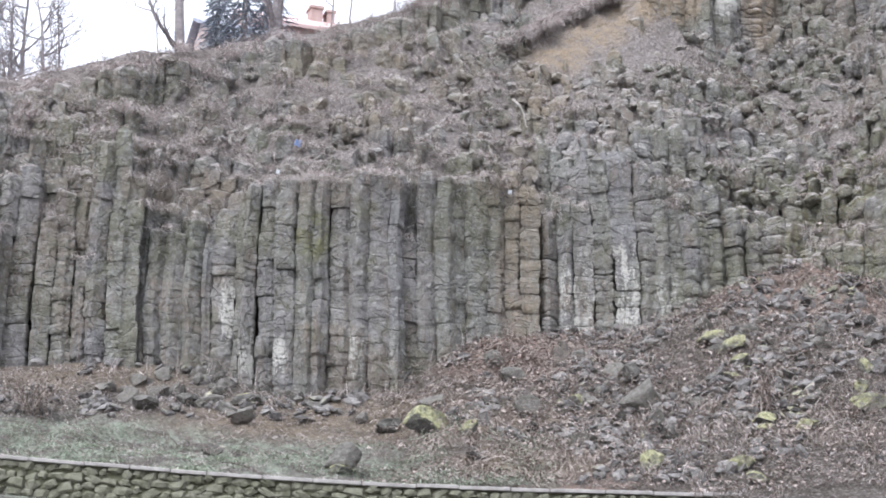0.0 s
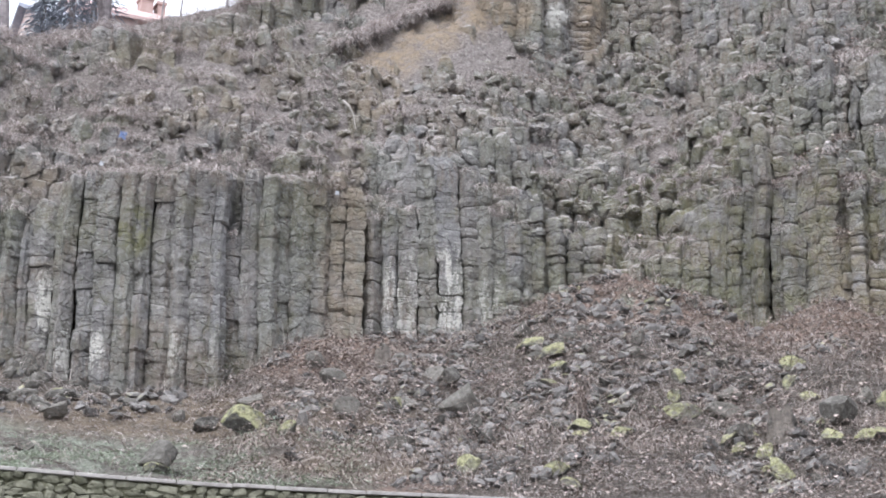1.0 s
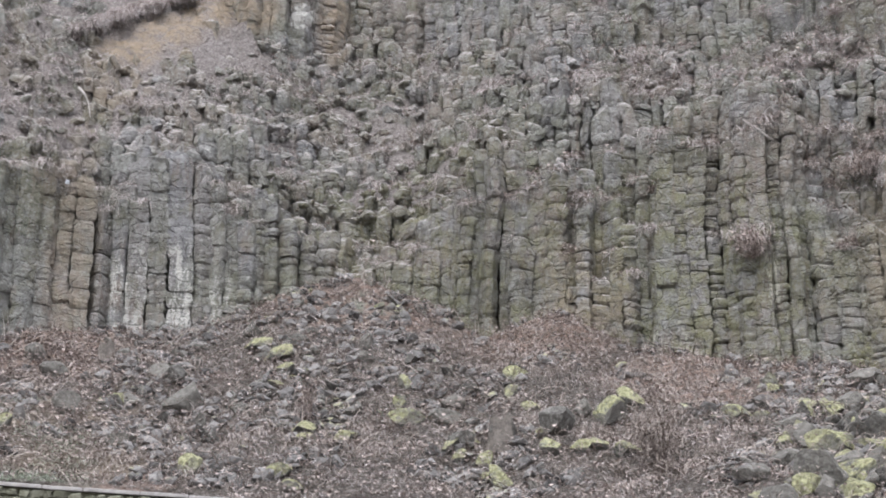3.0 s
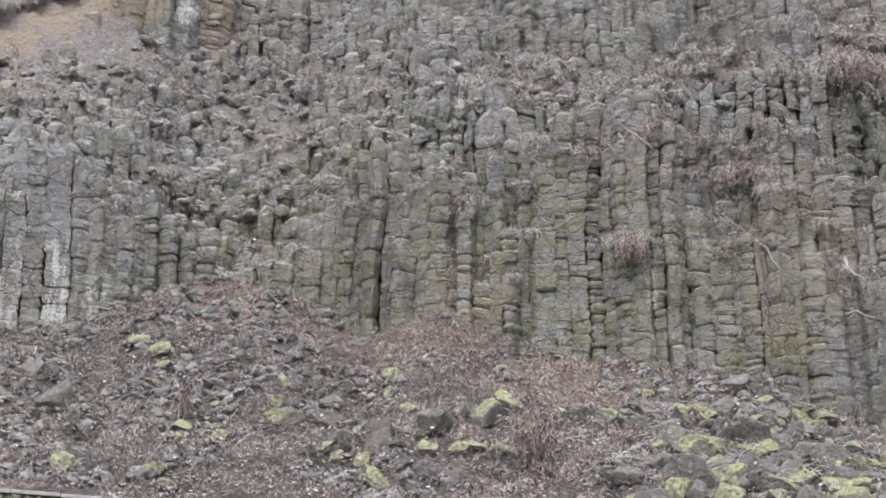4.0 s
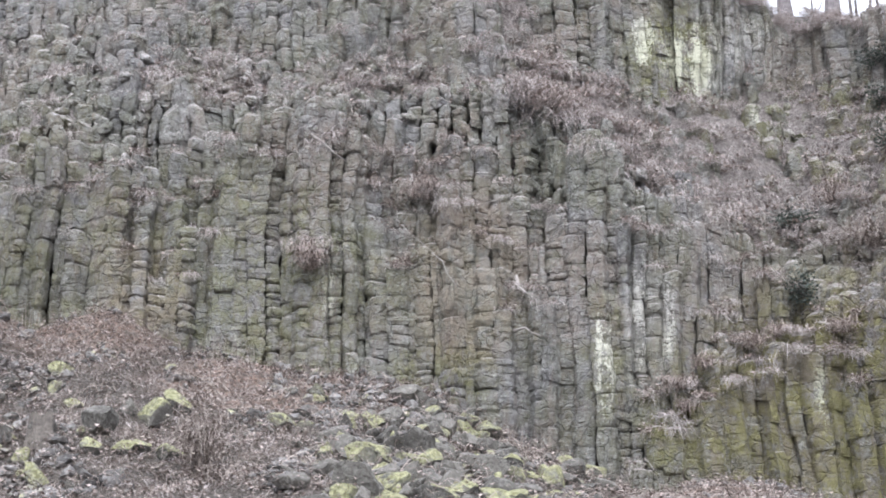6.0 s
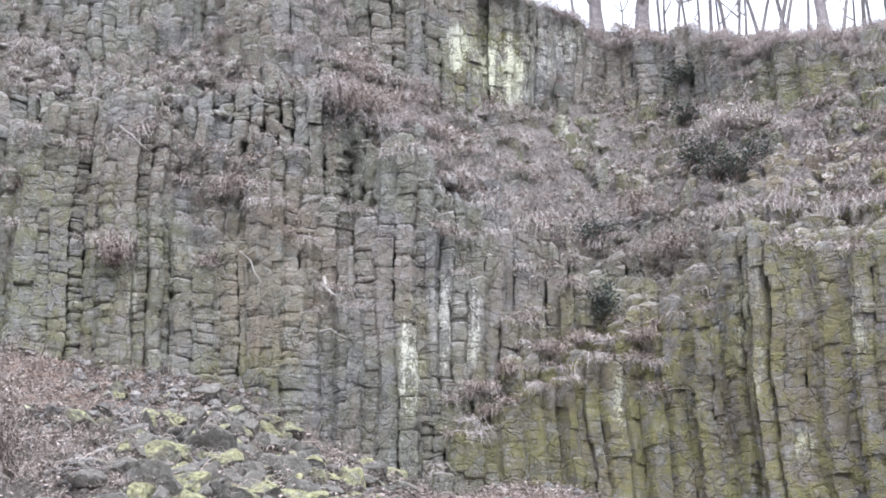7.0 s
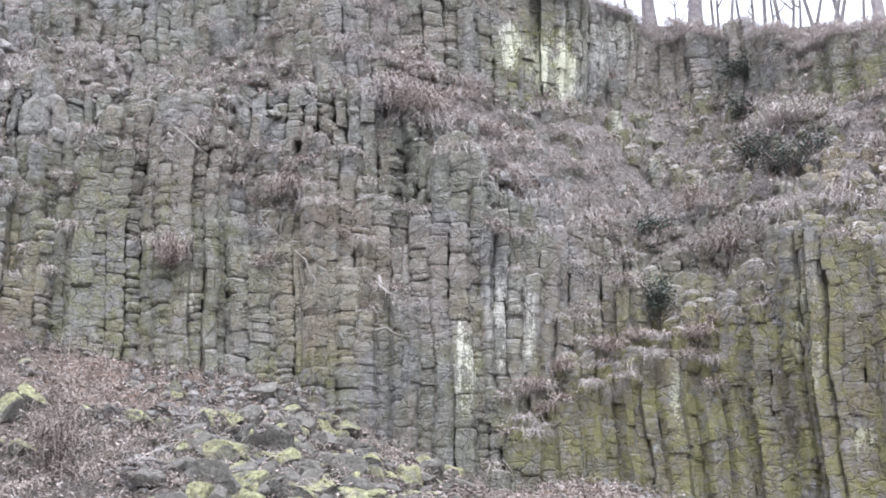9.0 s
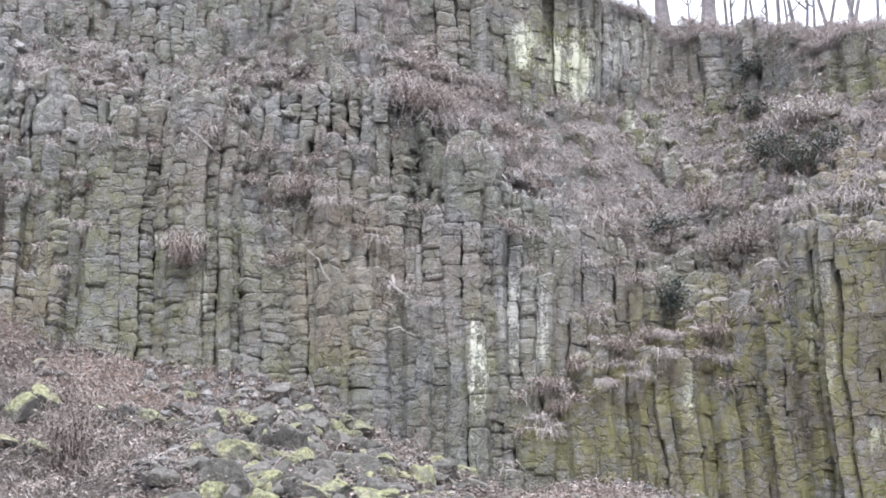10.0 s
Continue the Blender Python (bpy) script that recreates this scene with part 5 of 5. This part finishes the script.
def plant(kind, az, d, scale=1.0, turn=0.0, label="", base=None):
    root = new("bare_tree")
    z = float(land_height(az, d)) if base is None else base
    root.matrix_world = Matrix.LocRotScale((math.sin(radians(az)) * d, math.cos(radians(az)) * d, z - 0.05), Euler((0, 0, turn)), (scale, scale, scale))
    for nm, me in kind:
        ob = new(nm, me)
        ob.parent = root
    tagged(root, label, "tree", "bare trees on the crest")


STOUT = tree_parts(3, 11.0, 0.24, 0.08)
SLIM = tree_parts(8, 9.0, 0.065, 0.02)
SLIM_TOO = tree_parts(14, 8.0, 0.05, -0.06)
SPREAD = tree_parts(21, 8.0, 0.20, -0.05)
BUSHY = tree_parts(27, 6.0, 0.09, 0.05, 4)


def plant_crest():
    r = random.Random(41)
    for az, back, s, turn in ((46.2, 1.6, 1.0, 2.6), (47.9, 1.8, 1.05, 3.4), (54.8, 2.0, 0.8, 0.3), (57.8, 1.8, 0.95, 1.2)):
        plant(STOUT, az, float(lie(az)[3]) + back, s, turn, "stout bare tree with grey trunk on the crest")
    for az in (48.6, 48.75, 50.15, 50.5, 51.3, 51.9, 52.3, 52.6, 53.0, 53.25, 53.5, 54.2, 55.9, 56.2, 56.4, 45.2, 49.2, 58.6, 59.7, 61.0, 47.2, 49.7, 50.9, 51.6, 54.5, 55.4, 57.1):
        plant(r.choice((SLIM, SLIM_TOO)), az, float(lie(az)[3]) + r.uniform(1.8, 5.0), r.uniform(0.8, 1.2), r.uniform(0, 6.28), "slim bare tree on the wooded crest")
    for az, d, s in ((-16.6, 50.0, 1.0), (-15.8, 52.0, 1.15), (-15.1, 49.0, 0.9), (-14.4, 51.0, 0.9), (-17.4, 49.0, 1.2), (-16.1, 54.0, 1.2)):
        plant(BUSHY, az, d, s, r.uniform(0, 6.28), "bare many-twigged young tree behind the crest")
    plant(SPREAD, -10.1, 47.5, 1.0, 0.4, "bare spreading tree with low limbs on the crest")
    plant(SLIM, -10.9, 46.5, 0.45, 1.0, "thin bare sapling on the grassy crest")
    plant(STOUT, -6.5, 48.5, 0.9, 4.0, "grey-trunked bare tree beside the house")
    for az in (-4.3, -3.6, -1.9):
        plant(SLIM_TOO, az, 47.0, 0.7, az, "thin bare tree behind the grassy crest")


plant_crest()


def box(bm, x0, x1, y0, y1, z0, z1):
    v = [bm.verts.new(c) for c in ((x0, y0, z0), (x1, y0, z0), (x1, y1, z0), (x0, y1, z0), (x0, y0, z1), (x1, y0, z1), (x1, y1, z1), (x0, y1, z1))]
    for f in ((0, 3, 2, 1), (4, 5, 6, 7), (0, 1, 5, 4), (1, 2, 6, 5), (2, 3, 7, 6), (3, 0, 4, 7)):
        bm.faces.new([v[i] for i in f])


def house(az, d, wide, deep, wall_top, ridge, roof_mat, label, chimney=True):
    """A small house seen over the crest: walls, gable roof, chimney and windows."""
    root = new("house")
    gz = float(land_height(az, d))
    root.matrix_world = Matrix.LocRotScale((math.sin(radians(az)) * d, math.cos(radians(az)) * d, gz), Euler((0, 0, -radians(az) + 0.25)), None)
    w, e = wide / 2, deep / 2
    h, t = wall_top - gz, ridge - gz
    bm = bmesh.new()
    pts = [(-w, -e), (w, -e), (w, e), (-w, e)]
    lo = [bm.verts.new((x, y, -0.5)) for x, y in pts]
    hi = [bm.verts.new((x, y, h)) for x, y in pts]
    g1, g2 = bm.verts.new((-w, 0, t - 0.1)), bm.verts.new((w, 0, t - 0.1))
    bm.faces.new((lo[0], lo[1], hi[1], hi[0]))
    bm.faces.new((lo[2], lo[3], hi[3], hi[2]))
    bm.faces.new((lo[1], lo[2], hi[2], g2, hi[1]))
    bm.faces.new((lo[3], lo[0], hi[0], g1, hi[3]))
    part("wall", bm, RENDER, root)
    for s in (-1, 1):
        bm = bmesh.new()
        a = [(-w - 0.3, s * (e + 0.35), h - 0.25), (w + 0.3, s * (e + 0.35), h - 0.25), (w + 0.3, 0, t), (-w - 0.3, 0, t)]
        low = [bm.verts.new(p) for p in a]
        top = [bm.verts.new((p[0], p[1], p[2] + 0.14)) for p in a]
        bm.faces.new(low)
        bm.faces.new(top[::-1])
        for k in range(4):
            bm.faces.new((low[k], low[(k + 1) % 4], top[(k + 1) % 4], top[k]))
        bmesh.ops.recalc_face_normals(bm, faces=bm.faces)
        part("roof", bm, roof_mat, root)
    for k, x in enumerate((-w * 0.5, w * 0.5)):
        bm = bmesh.new()
        box(bm, x - 0.55, x + 0.55, -e - 0.05, -e + 0.02, h - 1.7, h - 0.4)
        win = part("window", bm, FRAME_PAINT, root)
        bm = bmesh.new()
        box(bm, x - 0.45, x + 0.45, -e - 0.075, -e - 0.04, h - 1.6, h - 0.5)
        part("pane", bm, PANE, win)
    if chimney:
        for x, c in ((w * 0.55, 0.25), (w * 0.55 + 0.6, 0.16)):
            bm = bmesh.new()
            box(bm, x - c, x + c, -0.3, 0.3, t - 0.6, t + 0.25 + c * 1.2)
            box(bm, x - c - 0.05, x + c + 0.05, -0.36, 0.36, t + 0.25 + c * 1.2, t + 0.36 + c * 1.2)
            part("chimney", bm, BRICK, root)
    tagged(root, label, "house")


house(-6.0, 60.0, 4.0, 5.0, 1.6 + 60 * math.tan(radians(23.2)), 1.6 + 60 * math.tan(radians(24.25)), ROOF, "pink plastered house with red roof behind the crest")
house(-8.1, 57.0, 2.6, 4.0, 1.6 + 57 * math.tan(radians(23.1)), 1.6 + 57 * math.tan(radians(23.9)), SLATE, "small outbuilding with blue-grey roof behind the crest", False)


def spruce(az, d, high):
    root = new("spruce_tree")
    z = float(land_height(az, d))
    root.location = (math.sin(radians(az)) * d, math.cos(radians(az)) * d, z)
    r = random.Random(int(az * -90))
    bm = bmesh.new()
    tube(bm, ((0, 0, -0.3), (0, 0, high * 0.5), (0, 0, high)), (0.16, 0.09, 0.01), 7)
    part("trunk", bm, BARK, root)
    rib = Ribbons()
    for _ in range(1700):
        u = r.uniform(0.06, 0.98)
        a = r.uniform(0, 6.28)
        reach = (1 - u) * high * 0.30 * r.uniform(0.3, 1.1) + 0.1
        dx, dy = math.cos(a), math.sin(a)
        z0 = u * high
        k, out, fall = r.uniform(0.12, 0.32), reach * r.random() ** 0.6, r.uniform(0.3, 1.1)
        sx, sy, z0 = dx + r.gauss(0, 0.5), dy + r.gauss(0, 0.5), z0 - out * 0.3
        rib.blade(((dx * out, dy * out, z0), (dx * out + sx * k * 0.5, dy * out + sy * k * 0.5, z0 - k * fall * 0.3), (dx * out + sx * k, dy * out + sy * k, z0 - k * fall)), 0.06, (-sy, sx, r.uniform(-0.9, 0.9)))
    ob = new("crown", mesh_of("crown", rib.v, rib.f, HAZED_NEEDLES))
    ob.parent = root
    tagged(root, "dark blue-green spruce beside the house", "tree")


spruce(-7.7, 52.0, 6.5)
spruce(-8.7, 54.0, 5.0)
spruce(-6.9, 53.0, 7.5)


# ---------------------------------------------------------------- roadside wall
def build_wall():
    root = new("roadside_wall")
    tagged(root, "low mossy rubble-stone wall with pale coping along the grass", "wall", kind="structure")
    along = WALL_B - WALL_A
    flat = Vector((along.x, along.y, 0))
    way = flat.normalized()
    out = Vector((way.y, -way.x, 0))
    length = flat.length * 1.25
    def at(s):
        q = WALL_A + way * s
        q.z = wall_at(math.degrees(math.atan2(q.x, q.y)))[1]
        return q

    bm = bmesh.new()
    n = 40
    rows = []
    for i in range(n + 1):
        s = length * i / n
        p = at(s)
        rows.append([bm.verts.new(p + out * o + Vector((0, 0, z))) for o, z in ((-0.02, -WALL_HIGH - 0.4), (-0.02, -0.07), (-0.40, -0.07), (-0.40, -WALL_HIGH - 0.4))])
    for a, b in zip(rows, rows[1:]):
        for k in range(3):
            bm.faces.new((a[k], b[k], b[k + 1], a[k + 1]))
    bm.faces.new(rows[0])
    bm.faces.new(rows[-1][::-1])
    bmesh.ops.recalc_face_normals(bm, faces=bm.faces)
    part("wall_core", bm, MORTAR, root)
    r = random.Random(77)
    shapes = []
    for k in range(8):
        bm = bmesh.new()
        bmesh.ops.create_cube(bm, size=1.0)
        bmesh.ops.bevel(bm, geom=bm.edges[:], offset=0.26, segments=1, affect="EDGES")
        for v in bm.verts:
            v.co += Vector((r.gauss(0, 0.10), r.gauss(0, 0.05), r.gauss(0, 0.10)))
        me = bpy.data.meshes.new("stone")
        bm.to_mesh(me)
        bm.free()
        me.materials.append(WALL_STONE)
        shapes.append(me)
    turn = math.atan2(way.y, way.x)
    count, s0 = 0, 5.2
    heights = (0.17, 0.15, 0.18, 0.16)
    z = -0.08
    for h in heights:
        s = s0 + r.uniform(0, 0.2)
        while s < length - 0.2 and count < 300:
            w = r.uniform(0.16, 0.38)
            p = at(s + w / 2) + Vector((0, 0, z - h / 2)) + out * r.uniform(-0.03, 0.02)
            ob = new("stone", r.choice(shapes))
            p += Vector((0, 0, r.gauss(0, 0.022)))
            ob.matrix_world = Matrix.LocRotScale(p, Euler((r.gauss(0, 0.1), r.gauss(0, 0.22), turn)), (w * r.uniform(0.85, 1.0), 0.15, h * r.uniform(0.75, 1.15)))
            ob.parent = root
            s += w
            count += 1
        z -= h
    s = 2.0
    while s < length:
        w = r.uniform(0.7, 1.1)
        bm = bmesh.new()
        box(bm, -w / 2 + 0.006, w / 2 - 0.006, -0.27, 0.24, -0.04, 0.035)
        bmesh.ops.bevel(bm, geom=bm.edges[:], offset=0.012, segments=1, affect="EDGES")
        ob = part("coping_slab", bm, COPING, root)
        p = at(s + w / 2) + Vector((0, 0, -0.035 + r.gauss(0, 0.006))) - out * 0.17
        ob.matrix_world = Matrix.LocRotScale(p, Euler((0, -math.atan((at(s + w).z - at(s).z) / w), turn)), None)
        s += w


build_wall()
